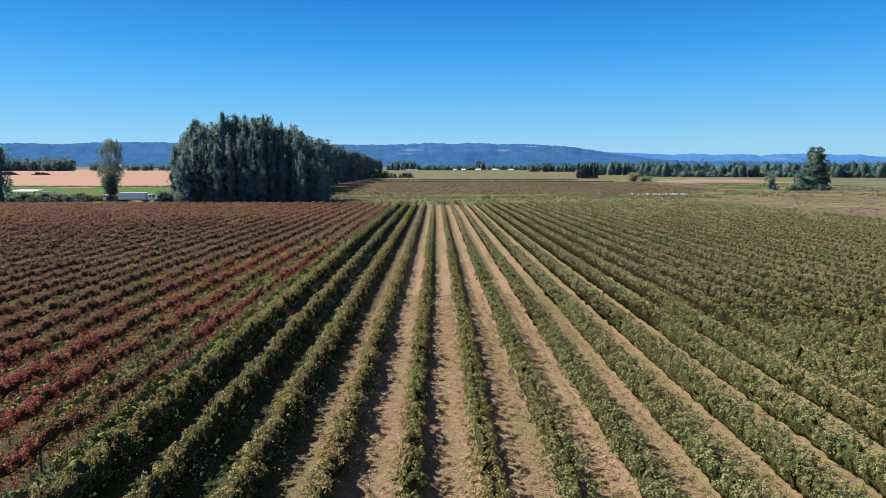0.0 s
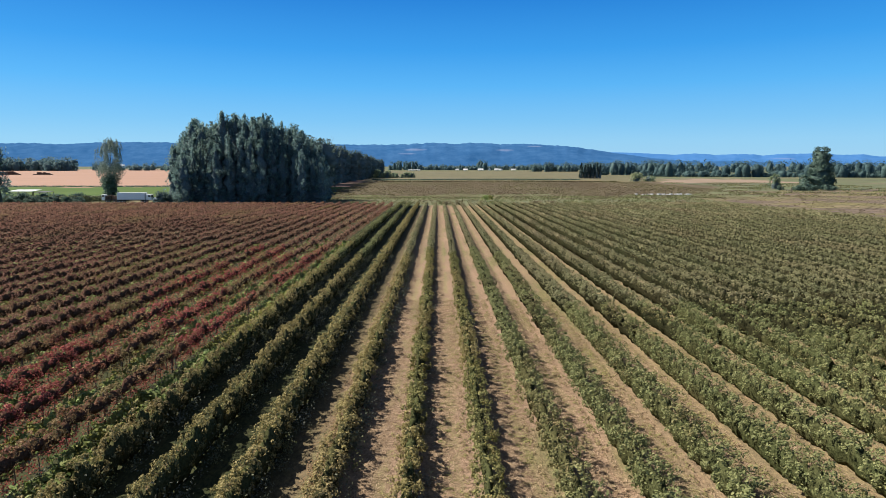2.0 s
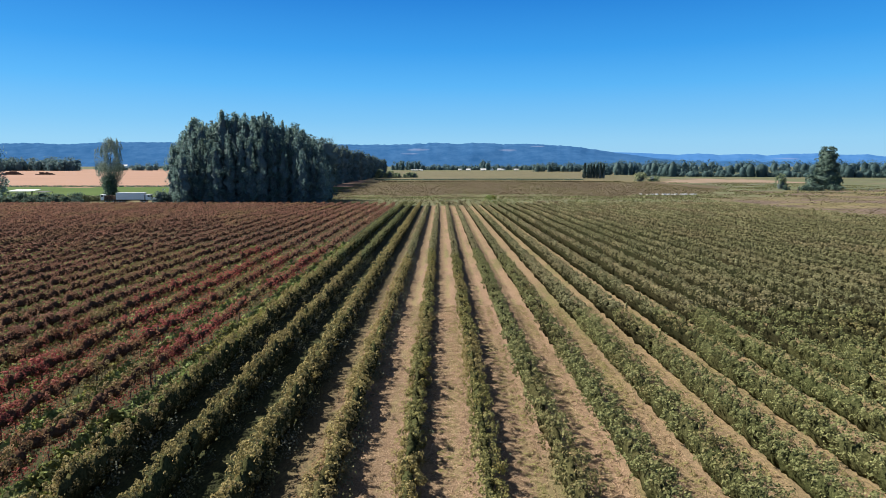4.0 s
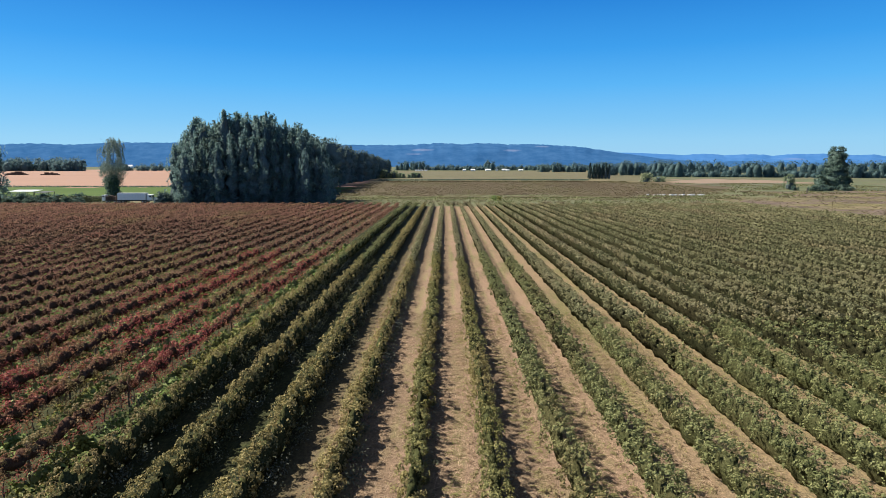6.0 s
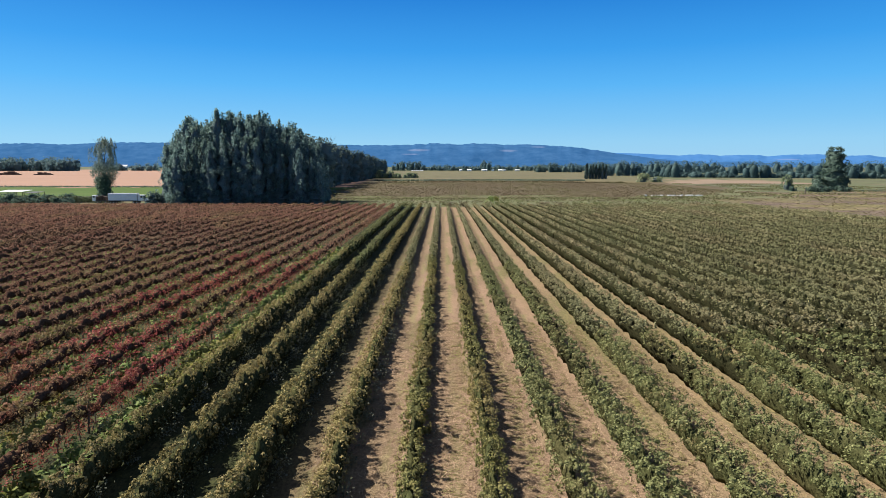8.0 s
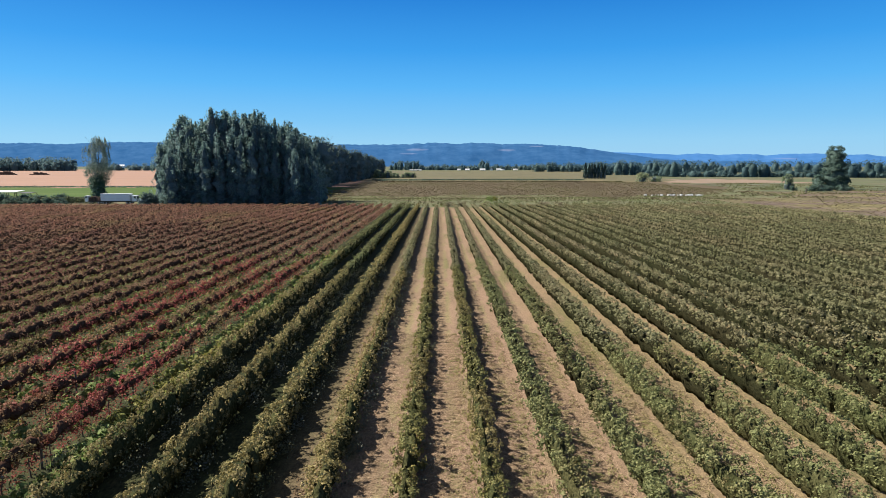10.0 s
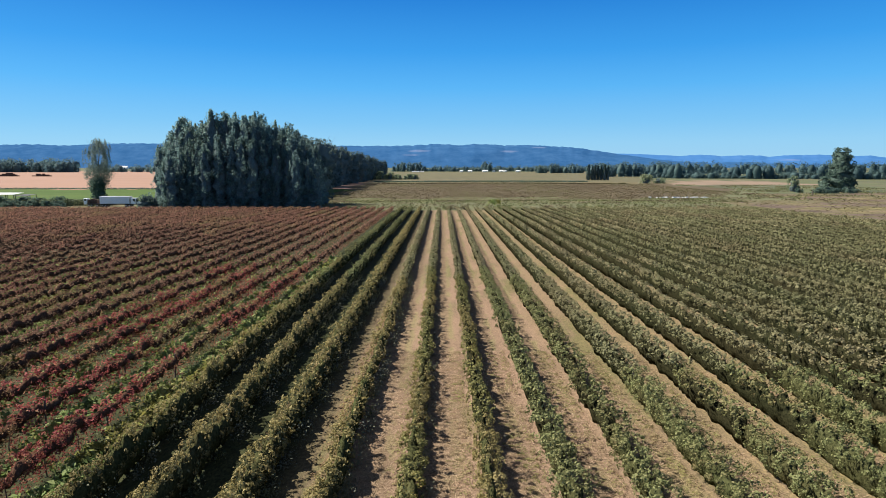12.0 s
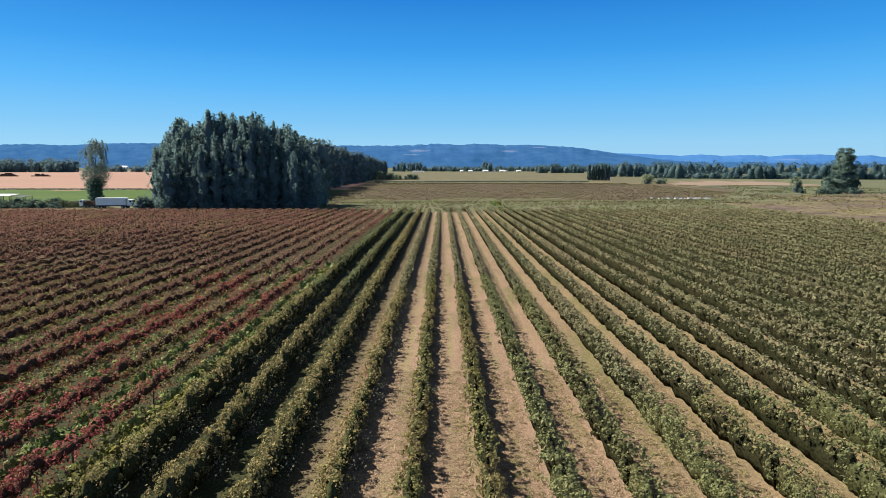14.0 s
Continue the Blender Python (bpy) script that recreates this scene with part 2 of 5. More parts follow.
def field_material():
    """The planted field: mown dry strips between the rows and a browner soil band moved east into the rows' shade."""
    m, nt, out = material("field_soil")
    g = nt.nodes.new("ShaderNodeNewGeometry")
    s = nt.nodes.new("ShaderNodeSeparateXYZ")
    nt.links.new(g.outputs["Position"], s.inputs[0])
    wob = place_noise(nt, 0.8, (1, 0.5, 1), 3)
    x = maths(nt, "ADD", s.outputs["X"], maths(nt, "MULTIPLY", wob, 0.7))
    # Soil band shifted east, adding to the rows' shade by its darker colour.
    x = maths(nt, "ADD", x, ROW_X0 * -1 + 300.0 - 0.75)
    d = maths(nt, "PINGPONG", x, ROW_STEP / 2)
    strip = nt.nodes.new("ShaderNodeMapRange")
    strip.inputs["From Min"].default_value, strip.inputs["From Max"].default_value = 0.45, 1.0
    nt.links.new(d, strip.inputs["Value"])
    straw = ramp(nt, place_noise(nt, 0.22, (1, 0.25, 1), 5, 0.6), [(0.36, (0.12, 0.104, 0.055)), (0.43, (0.165, 0.116, 0.082)), (0.55, (0.2, 0.138, 0.098)), (0.66, (0.13, 0.11, 0.058))])
    fine = place_noise(nt, 8.0, (1, 0.5, 1), 6, 0.75)
    verge = nt.nodes.new("ShaderNodeMapRange")
    verge.inputs["From Min"].default_value, verge.inputs["From Max"].default_value = 1.15, 0.75
    nt.links.new(d, verge.inputs["Value"])
    tufty = maths(nt, "MULTIPLY", verge.outputs[0], maths(nt, "GREATER_THAN", place_noise(nt, 0.5, (1, 0.4, 1), 3), 0.5))
    straw = mix(nt, maths(nt, "MULTIPLY", tufty, 0.6), straw, (0.15, 0.16, 0.06))
    fibre = place_noise(nt, 26.0, (1, 0.6, 1), 3, 0.7)
    straw = mix(nt, 1.0, straw, ramp(nt, fibre, [(0.38, (0.58, 0.56, 0.53)), (0.5, (1.0, 1.0, 1.0)), (0.62, (1.45, 1.42, 1.38))]), "MULTIPLY")
    straw = mix(nt, 1.0, straw, ramp(nt, fine, [(0.36, (0.74, 0.73, 0.7)), (0.5, (1.0, 1.0, 1.0)), (0.64, (1.25, 1.24, 1.22))]), "MULTIPLY")
    soil = ramp(nt, place_noise(nt, 1.3, (1, 1, 1), 5), [(0.3, (0.12, 0.088, 0.056)), (0.55, (0.175, 0.125, 0.082)), (0.75, (0.15, 0.12, 0.07))])
    soil = mix(nt, 1.0, soil, ramp(nt, fine, [(0.36, (0.6, 0.6, 0.6)), (0.5, (1.0, 1.0, 1.0)), (0.64, (1.5, 1.45, 1.35))]), "MULTIPLY")
    col = mix(nt, strip.outputs[0], soil, straw)
    # Western gaps: dark weeds, darkened further to stand for shade between the rows.
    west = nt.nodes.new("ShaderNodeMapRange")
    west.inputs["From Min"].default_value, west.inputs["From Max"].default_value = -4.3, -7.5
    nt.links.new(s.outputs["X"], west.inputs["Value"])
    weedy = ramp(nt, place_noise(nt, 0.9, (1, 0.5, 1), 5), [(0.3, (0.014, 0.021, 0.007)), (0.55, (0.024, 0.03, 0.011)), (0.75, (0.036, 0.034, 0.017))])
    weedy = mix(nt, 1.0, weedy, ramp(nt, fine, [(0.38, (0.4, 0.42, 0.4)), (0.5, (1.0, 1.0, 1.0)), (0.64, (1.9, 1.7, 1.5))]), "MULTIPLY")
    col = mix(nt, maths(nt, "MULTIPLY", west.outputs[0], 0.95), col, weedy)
    east = nt.nodes.new("ShaderNodeMapRange")
    east.inputs["From Min"].default_value, east.inputs["From Max"].default_value = 6.0, 15.0
    nt.links.new(s.outputs["X"], east.inputs["Value"])
    col = mix(nt, maths(nt, "MULTIPLY", east.outputs[0], 0.5), col, mix(nt, 1.0, weedy, (5.4, 3.9, 4.6), "MULTIPLY"))
    p = nt.nodes.new("ShaderNodeBsdfPrincipled")
    p.inputs["Roughness"].default_value = 0.95
    p.inputs["Specular IOR Level"].default_value = 0.1
    nt.links.new(col, p.inputs["Base Color"])
    bp = nt.nodes.new("ShaderNodeBump")
    bp.inputs["Strength"].default_value = 0.8
    bp.inputs["Distance"].default_value = 0.022
    nt.links.new(fine, bp.inputs["Height"])
    nt.links.new(bp.outputs[0], p.inputs["Normal"])
    nt.links.new(p.outputs[0], out.inputs["Surface"])
    return m


# ---- plan of the farm ----
ROW_X0, ROW_STEP = -1.25, 3.2
ROW_FIRST, ROW_LAST = -50, 34
FIELD_SOUTH, FIELD_NORTH = -24.0, 232.0
EAST_EDGE = 109.5
LOW = -4.5


def smooth(a, b, v):
    t = min(1.0, max(0.0, (v - a) / (b - a)))
    return t * t * (3 - 2 * t)


SLOPE_Y = (-900, 24, 48, 80, 112, 160, 232, 264, 336, 4900)
SLOPE_Z = (0, 0, -0.25, -0.6, -1.0, -1.55, -2.4, -2.5, LOW, LOW)


def ground_z(x, y):
    """The planted field falls gently away to the north, to the bottomland round it."""
    z = float(np.interp(y, SLOPE_Y, SLOPE_Z))
    return z + (LOW - z) * smooth(EAST_EDGE + 4, EAST_EDGE + 130, x)


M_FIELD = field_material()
M_WEEDS = ground_material("weedy_headland", [(0.3, (0.1, 0.115, 0.058)), (0.55, (0.13, 0.128, 0.072)), (0.75, (0.11, 0.125, 0.06))],
                          [(0.3, (0.5, 0.5, 0.5)), (0.7, (1.2, 1.2, 1.2))], 0.05, 0.6, (1, 2, 1), 0.2)
M_MAUVE = ground_material("ripe_grass", [(0.36, (0.082, 0.062, 0.05)), (0.48, (0.125, 0.094, 0.078)), (0.57, (0.13, 0.116, 0.052)), (0.68, (0.175, 0.135, 0.095))],
                          [(0.38, (0.55, 0.56, 0.55)), (0.62, (1.3, 1.28, 1.22))], 0.03, 0.22, (0.5, 2, 1), 0.3)
M_BROWN = ground_material("second_planting", [(0.3, (0.075, 0.062, 0.036)), (0.55, (0.105, 0.082, 0.052)), (0.75, (0.08, 0.08, 0.034))],
                          [(0.35, (0.55, 0.55, 0.55)), (0.65, (1.15, 1.15, 1.15))], 0.015, 0.35, (1, 2, 1), 0.2)
M_DRY = ground_material("dry_pasture", [(0.3, (0.086, 0.085, 0.05)), (0.5, (0.108, 0.096, 0.06)), (0.7, (0.09, 0.09, 0.046))],
                        [(0.37, (0.7, 0.7, 0.68)), (0.63, (1.24, 1.24, 1.2))], 0.006, 0.08, (1, 3, 1), 0.2)
M_WHEAT = ground_material("stubble", [(0.3, (0.225, 0.14, 0.102)), (0.55, (0.255, 0.16, 0.118)), (0.75, (0.23, 0.145, 0.104))],
                          [(0.3, (0.9, 0.9, 0.9)), (0.7, (1.08, 1.08, 1.08))], 0.005, 0.06, (1, 4, 1), 0.1)
M_MEADOW = ground_material("green_meadow", [(0.3, (0.044, 0.078, 0.015)), (0.55, (0.058, 0.095, 0.020)), (0.75, (0.078, 0.102, 0.029))],
                           [(0.3, (0.75, 0.75, 0.75)), (0.7, (1.1, 1.1, 1.1))], 0.01, 0.15, (1, 3, 1), 0.15)
M_FARGREEN = ground_material("far_meadow", [(0.34, (0.1, 0.088, 0.062)), (0.45, (0.082, 0.09, 0.052)), (0.55, (0.092, 0.104, 0.056)), (0.66, (0.118, 0.1, 0.07))],
                             [(0.37, (0.6, 0.62, 0.6)), (0.63, (1.3, 1.3, 1.25))], 0.012, 0.09, (0.5, 2.2, 1), 0.2)
M_TRACK = ground_material("dry_track", [(0.3, (0.108, 0.094, 0.05)), (0.6, (0.132, 0.11, 0.062)), (0.8, (0.112, 0.104, 0.048))],
                          [(0.3, (0.7, 0.7, 0.7)), (0.7, (1.15, 1.15, 1.15))], 0.03, 0.5, (1, 2, 1), 0.1)
M_TAN = ground_material("mown_hay_strip", [(0.3, (0.17, 0.128, 0.092)), (0.55, (0.2, 0.148, 0.11)), (0.75, (0.165, 0.13, 0.088))],
                        [(0.3, (0.85, 0.85, 0.85)), (0.7, (1.1, 1.1, 1.1))], 0.02, 0.1, (0.5, 3, 1), 0.1)
ZONES = [M_FIELD, M_WEEDS, M_MAUVE, M_BROWN, M_DRY, M_WHEAT, M_MEADOW, M_FARGREEN, M_TRACK, M_TAN]


def zone(x, y):
    """Which kind of ground lies at a place of the plan."""
    if y < FIELD_NORTH + 1 and x < EAST_EDGE:
        return 0
    if x < -70 - max(0, y - 600) * 0.09:                                   # the western farmland
        if y < 275:
            return 1 if y < 262 else 8
        if y < 470:
            return 6
        if y < 1900:
            return 5
        return 7
    if x >= EAST_EDGE - 10 and y < 300 and x > EAST_EDGE + (y - 200) * 0.1:
        if x < EAST_EDGE + 13 + 5 * math.sin(y * 0.05):
            return 8
        return 2
    edge = 6 * math.sin(x * 0.05) + 4 * math.sin(x * 0.13)
    if x > 12 and 302 < y < 320 + edge:
        return 8
    if y < 348 + 1.5 * edge and x < 150 + 14 * math.sin(y * 0.03) + 0.2 * (y - 236):
        return 1
    if x > 150 + 14 * math.sin(y * 0.03) + 0.2 * (y - 236):
        if y < 262 + edge or (x > 185 and y < 405 + edge):
            return 2
        if y < 520 + edge:
            return 1 if x < 200 else 7
        return 9 if 570 + edge < y < 700 + edge and x < 345 else 7
    if y < 600 + edge:
        return 3
    if y < 650 + edge:
        return 8
    return 4 if y < 1500 else 7


# ---- mesh helpers ----
def mesh_of(name, verts, faces, mats, index=None, smooth_faces=False):
    me = bpy.data.meshes.new(name)
    verts = np.asarray(verts, np.float32)
    if isinstance(faces, np.ndarray):
        n, k = faces.shape
        me.vertices.add(len(verts))
        me.vertices.foreach_set("co", verts.ravel())
        me.loops.add(n * k)
        me.loops.foreach_set("vertex_index", faces.astype(np.int32).ravel())
        me.polygons.add(n)
        me.polygons.foreach_set("loop_start", np.arange(0, n * k, k, dtype=np.int32))
    else:
        me.from_pydata(verts.tolist(), [], faces)
    for m in mats:
        me.materials.append(m)
    if index is not None:
        me.polygons.foreach_set("material_index", np.asarray(index, np.int32))
    if smooth_faces:
        me.polygons.foreach_set("use_smooth", np.ones(len(me.polygons), bool))
    me.update(calc_edges=True)
    return me


def part(name, me, parent, m=None, label=""):
    ob = new(name, me)
    ob.parent = parent
    if m is not None:
        ob.matrix_basis = m
    if label:
        ob["label"] = label
    return ob


def cards(rng, centre, size, out=None, lean=0.55, aspect=0.75):
    """Small four-cornered leaves at the given centres, facing roughly outwards."""
    n = len(centre)
    nrm = rng.normal(size=(n, 3))
    if out is not None:
        nrm = nrm * lean + out * (1 - lean) * 1.6
    nrm /= np.linalg.norm(nrm, axis=1, keepdims=True) + 1e-9
    a = np.cross(nrm, rng.normal(size=(n, 3)))
    a /= np.linalg.norm(a, axis=1, keepdims=True) + 1e-9
    b = np.cross(nrm, a)
    s = np.asarray(size).reshape(-1, 1) * np.ones((n, 1))
    k = rng.uniform(0.35, 0.7, (n, 1))
    p = np.stack([centre - a * s, centre - b * s * aspect * k + nrm * s * 0.25, centre + a * s, centre + b * s * aspect + nrm * s * 0.1], 1)
    return p.reshape(-1, 3), np.arange(4 * n).reshape(n, 4)


def tube(rng, length, rings, sides, half_w, low, high, jitter):
    """The dense heart of a hedge, drawn to a blunt tip at both ends."""
    v, f = [], []
    for i in range(rings + 1):
        y = length * i / rings
        for s in range(sides):
            t = 2 * math.pi * s / sides
            j = 1 + (rng.uniform(-jitter, jitter) if 0 < i < rings else 0)
            v.append((half_w * math.cos(t) * j, y, (low + high) / 2 + (high - low) / 2 * math.sin(t) * j))
    for i in range(rings):
        for s in range(sides):
            f.append((i * sides + s, i * sides + (s + 1) % sides, (i + 1) * sides + (s + 1) % sides, (i + 1) * sides + s))
    for end in (0, rings):
        y = length * end / rings + (-0.15 if end == 0 else 0.15)
        base = len(v)
        v.extend((0.1 * half_w * math.cos(2 * math.pi * s / sides), y, (low + high) / 2 + 0.1 * math.sin(2 * math.pi * s / sides)) for s in range(sides))
        f.extend((end * sides + s, end * sides + (s + 1) % sides, base + (s + 1) % sides, base + s) for s in range(sides))
    return np.array(v), np.array(f)


def box_bm(bm, cx, cy, cz, sx, sy, sz):
    r = bmesh.ops.create_cube(bm, size=1.0)
    bmesh.ops.scale(bm, vec=(sx, sy, sz), verts=r["verts"])
    bmesh.ops.translate(bm, vec=(cx, cy, cz), verts=r["verts"])
    return r["verts"]


def bm_mesh(name, bm, mat, bevel=0.0):
    if bevel:
        bmesh.ops.bevel(bm, geom=list(bm.edges), offset=bevel, segments=2, affect="EDGES", profile=0.5)
    me = bpy.data.meshes.new(name)
    bm.to_mesh(me)
    bm.free()
    me.materials.append(mat)
    return me


def box_mesh(name, cx, cy, cz, sx, sy, sz, mat, bevel=0.0):
    bm = bmesh.new()
    box_bm(bm, cx, cy, cz, sx, sy, sz)
    return bm_mesh(name, bm, mat, bevel)


def cyl_mesh(name, r1, r2, depth, mat, sides=10, m=None, bevel=0.0):
    bm = bmesh.new()
    bmesh.ops.create_cone(bm, cap_ends=True, segments=sides, radius1=r1, radius2=r2, depth=depth)
    if m is not None:
        bmesh.ops.transform(bm, matrix=m, verts=bm.verts)
    return bm_mesh(name, bm, mat, bevel)


# ---- ground ----
def steps(*runs):
    out = []
    for a, b, d in runs:
        v = a
        while v < b - 1e-6:
            out.append(v)
            v += d
    out.append(runs[-1][1])
    return out


xs = steps((-4800, -800, 400), (-800, -300, 50), (-300, EAST_EDGE, 7), (EAST_EDGE, 360, 4), (360, 400, 10), (400, 900, 50), (900, 4800, 390))
ys = steps((-900, -60, 84), (-64, 232, 8), (233, 440, 3), (440, 680, 6), (680, 1500, 41), (1500, 4900, 340))
gv = [(x, y, ground_z(x, y)) for y in ys for x in xs]
nx = len(xs)
gf, gi = [], []
for j in range(len(ys) - 1):
    for i in range(nx - 1):
        gf.append((j * nx + i, j * nx + i + 1, (j + 1) * nx + i + 1, (j + 1) * nx + i))
        cx, cy = (xs[i] + xs[i + 1]) / 2, (ys[j] + ys[j + 1]) / 2
        if cy > FIELD_NORTH + 6 or cx > EAST_EDGE + 4:
            jog = Vector((cx * 0.035, cy * 0.02, 2.0))
            sx, sy = cx + 14 * noise.noise(jog) + 6 * noise.noise(jog * 3) + 9 * noise.noise(jog * 11), cy + 16 * noise.noise(jog + Vector((9, 0, 0))) + 6 * noise.noise(jog * 3.3) + 9 * noise.noise(jog * 12)
            cx, cy = (cx if cx < EAST_EDGE + 4 and cy < FIELD_NORTH + 6 else max(sx, EAST_EDGE) if cy < FIELD_NORTH + 6 else sx), max(sy, FIELD_NORTH + 2) if cy > FIELD_NORTH + 6 else cy
        gi.append(zone(cx, cy))
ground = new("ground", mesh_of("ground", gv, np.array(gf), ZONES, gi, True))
tagged(ground, "flat farmland with mown dry grass strips, stubble and meadows", "ground", kind="structure")

# ---- far hills ----
CLEARINGS = ((-140, 95, 75, 9), (400, 92, 65, 9), (600, 118, 55, 5), (-190, 70, 60, 5), (2350, 45, 90, 6))


def hill_material(name, low, high, glow):
    """Wooded slopes with the haze of distance put into colour and glow, with a few pale felled clearings."""
    m, nt, out = material(name)
    n = place_noise(nt, 0.012, (1, 1, 2.2), 7, 0.72)
    col = ramp(nt, n, [(0.36, low), (0.64, high)])
    g = nt.nodes.new("ShaderNodeNewGeometry")
    s = nt.nodes.new("ShaderNodeSeparateXYZ")
    nt.links.new(g.outputs["Position"], s.inputs[0])
    ragged = maths(nt, "MULTIPLY", place_noise(nt, 0.02, (1, 1, 3), 4), 1.6)
    for x, z, rx, rz in CLEARINGS:
        dx = maths(nt, "POWER", maths(nt, "ABSOLUTE", maths(nt, "DIVIDE", maths(nt, "SUBTRACT", s.outputs["X"], x), rx)), 2.0)
        dz = maths(nt, "POWER", maths(nt, "ABSOLUTE", maths(nt, "DIVIDE", maths(nt, "SUBTRACT", s.outputs["Z"], z), rz)), 2.0)
        inside = maths(nt, "SUBTRACT", 1.7, maths(nt, "ADD", maths(nt, "ADD", dx, dz), ragged), clamp=True)
        col = mix(nt, maths(nt, "MULTIPLY", inside, 0.8), col, (0.12, 0.135, 0.19))
    p = nt.nodes.new("ShaderNodeBsdfPrincipled")
    p.inputs["Roughness"].default_value = 1.0
    p.inputs["Specular IOR Level"].default_value = 0.0
    nt.links.new(col, p.inputs["Base Color"])
    # Blue emission added in place of real haze; the slopes are no light source.
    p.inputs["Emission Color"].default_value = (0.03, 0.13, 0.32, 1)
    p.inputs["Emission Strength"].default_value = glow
    nt.links.new(p.outputs[0], out.inputs["Surface"])
    return m


M_HILL = hill_material("hazed_wooded_hill", (0.012, 0.038, 0.088), (0.028, 0.066, 0.13), 0.26)
M_HILL_FAR = hill_material("hazed_distant_hill", (0.024, 0.07, 0.165), (0.042, 0.098, 0.205), 0.36)


def hills(name, dist, depth, profile, mat, rough, label):
    """A ridge across the valley; profile: bearing over distance and the crest's height."""
    n, rows = 900, 9
    u = np.linspace(profile[0][0], profile[-1][0], n)
    crest = np.interp(u, [p[0] for p in profile], [p[1] for p in profile])
    tips = np.array([noise.fractal(Vector((float(x) * 90, 3.1, 0.0)), 0.8, 2.0, 6) for x in u])
    v = []
    for r in range(rows):
        k = r / (rows - 1)
        for i in range(n):
            h = crest[i] * (1 - (1 - k) ** 1.7) + rough * k * tips[i]
            fold = noise.fractal(Vector((float(u[i]) * 9, k * 2.0, 7.7)), 1.0, 2.0, 4) * depth * 0.14 * math.sin(math.pi * k)
            y = dist + depth * k + fold
            v.append((u[i] * (dist + depth * k), y, LOW + h))
    f = [(r * n + i, r * n + i + 1, (r + 1) * n + i + 1, (r + 1) * n + i) for r in range(rows - 1) for i in range(n - 1)]
    ob = new(name, mesh_of(name, v, np.array(f), [mat], None, True))
    return tagged(ob, label, "hill", kind="structure")


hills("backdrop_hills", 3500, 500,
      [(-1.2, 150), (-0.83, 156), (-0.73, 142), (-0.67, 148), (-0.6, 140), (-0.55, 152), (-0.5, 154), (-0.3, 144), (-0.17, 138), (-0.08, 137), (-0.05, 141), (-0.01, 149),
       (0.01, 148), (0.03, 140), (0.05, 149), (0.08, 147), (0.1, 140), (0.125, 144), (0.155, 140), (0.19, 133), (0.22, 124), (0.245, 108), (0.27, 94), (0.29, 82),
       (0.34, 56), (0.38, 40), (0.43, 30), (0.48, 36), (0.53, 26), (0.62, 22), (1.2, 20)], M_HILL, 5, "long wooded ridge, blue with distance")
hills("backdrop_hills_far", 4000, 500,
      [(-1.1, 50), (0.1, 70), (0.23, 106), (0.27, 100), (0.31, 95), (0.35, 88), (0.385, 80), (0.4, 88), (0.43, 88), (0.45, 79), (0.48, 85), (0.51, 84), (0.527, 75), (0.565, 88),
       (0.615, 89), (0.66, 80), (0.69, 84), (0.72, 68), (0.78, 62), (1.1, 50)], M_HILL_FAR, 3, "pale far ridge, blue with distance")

# ---- crop rows ----
SEG = 8.0


FULL = dict(pitch=1.15, half_w=0.48, low=1.12, high=1.84, clumps=16, reach=0.15, foot=-0.02, heart=0.4, hem=0.5, hang=0.0, inner=2)
TOPPED = dict(pitch=1.0, half_w=0.62, low=0.88, high=1.82, clumps=20, reach=0.16, foot=-0.02, heart=0.4, hem=0.5, hang=0.0, inner=2)
BUSHY = dict(pitch=0.9, half_w=0.66, low=0.42, high=1.86, clumps=18, reach=0.19, foot=-0.02, heart=0.3, hem=0.6, hang=0.0, inner=0)
NARROW = dict(pitch=0.9, half_w=0.5, low=0.2, high=1.64, clumps=11, reach=0.18, foot=-0.02, heart=0.44, hem=0.6, hang=0.0, inner=0)
RIDGED = dict(pitch=1.0, half_w=0.56, low=0.3, high=1.98, clumps=17, reach=0.19, foot=-0.02, heart=0.46, hem=0.8, hang=0.05, inner=0, east=0.8)
TRAINED = dict(pitch=1.0, half_w=0.46, low=0.85, high=1.9, clumps=13, reach=0.19, foot=1.05, heart=0.5, hem=0.8, hang=0.3, inner=1)


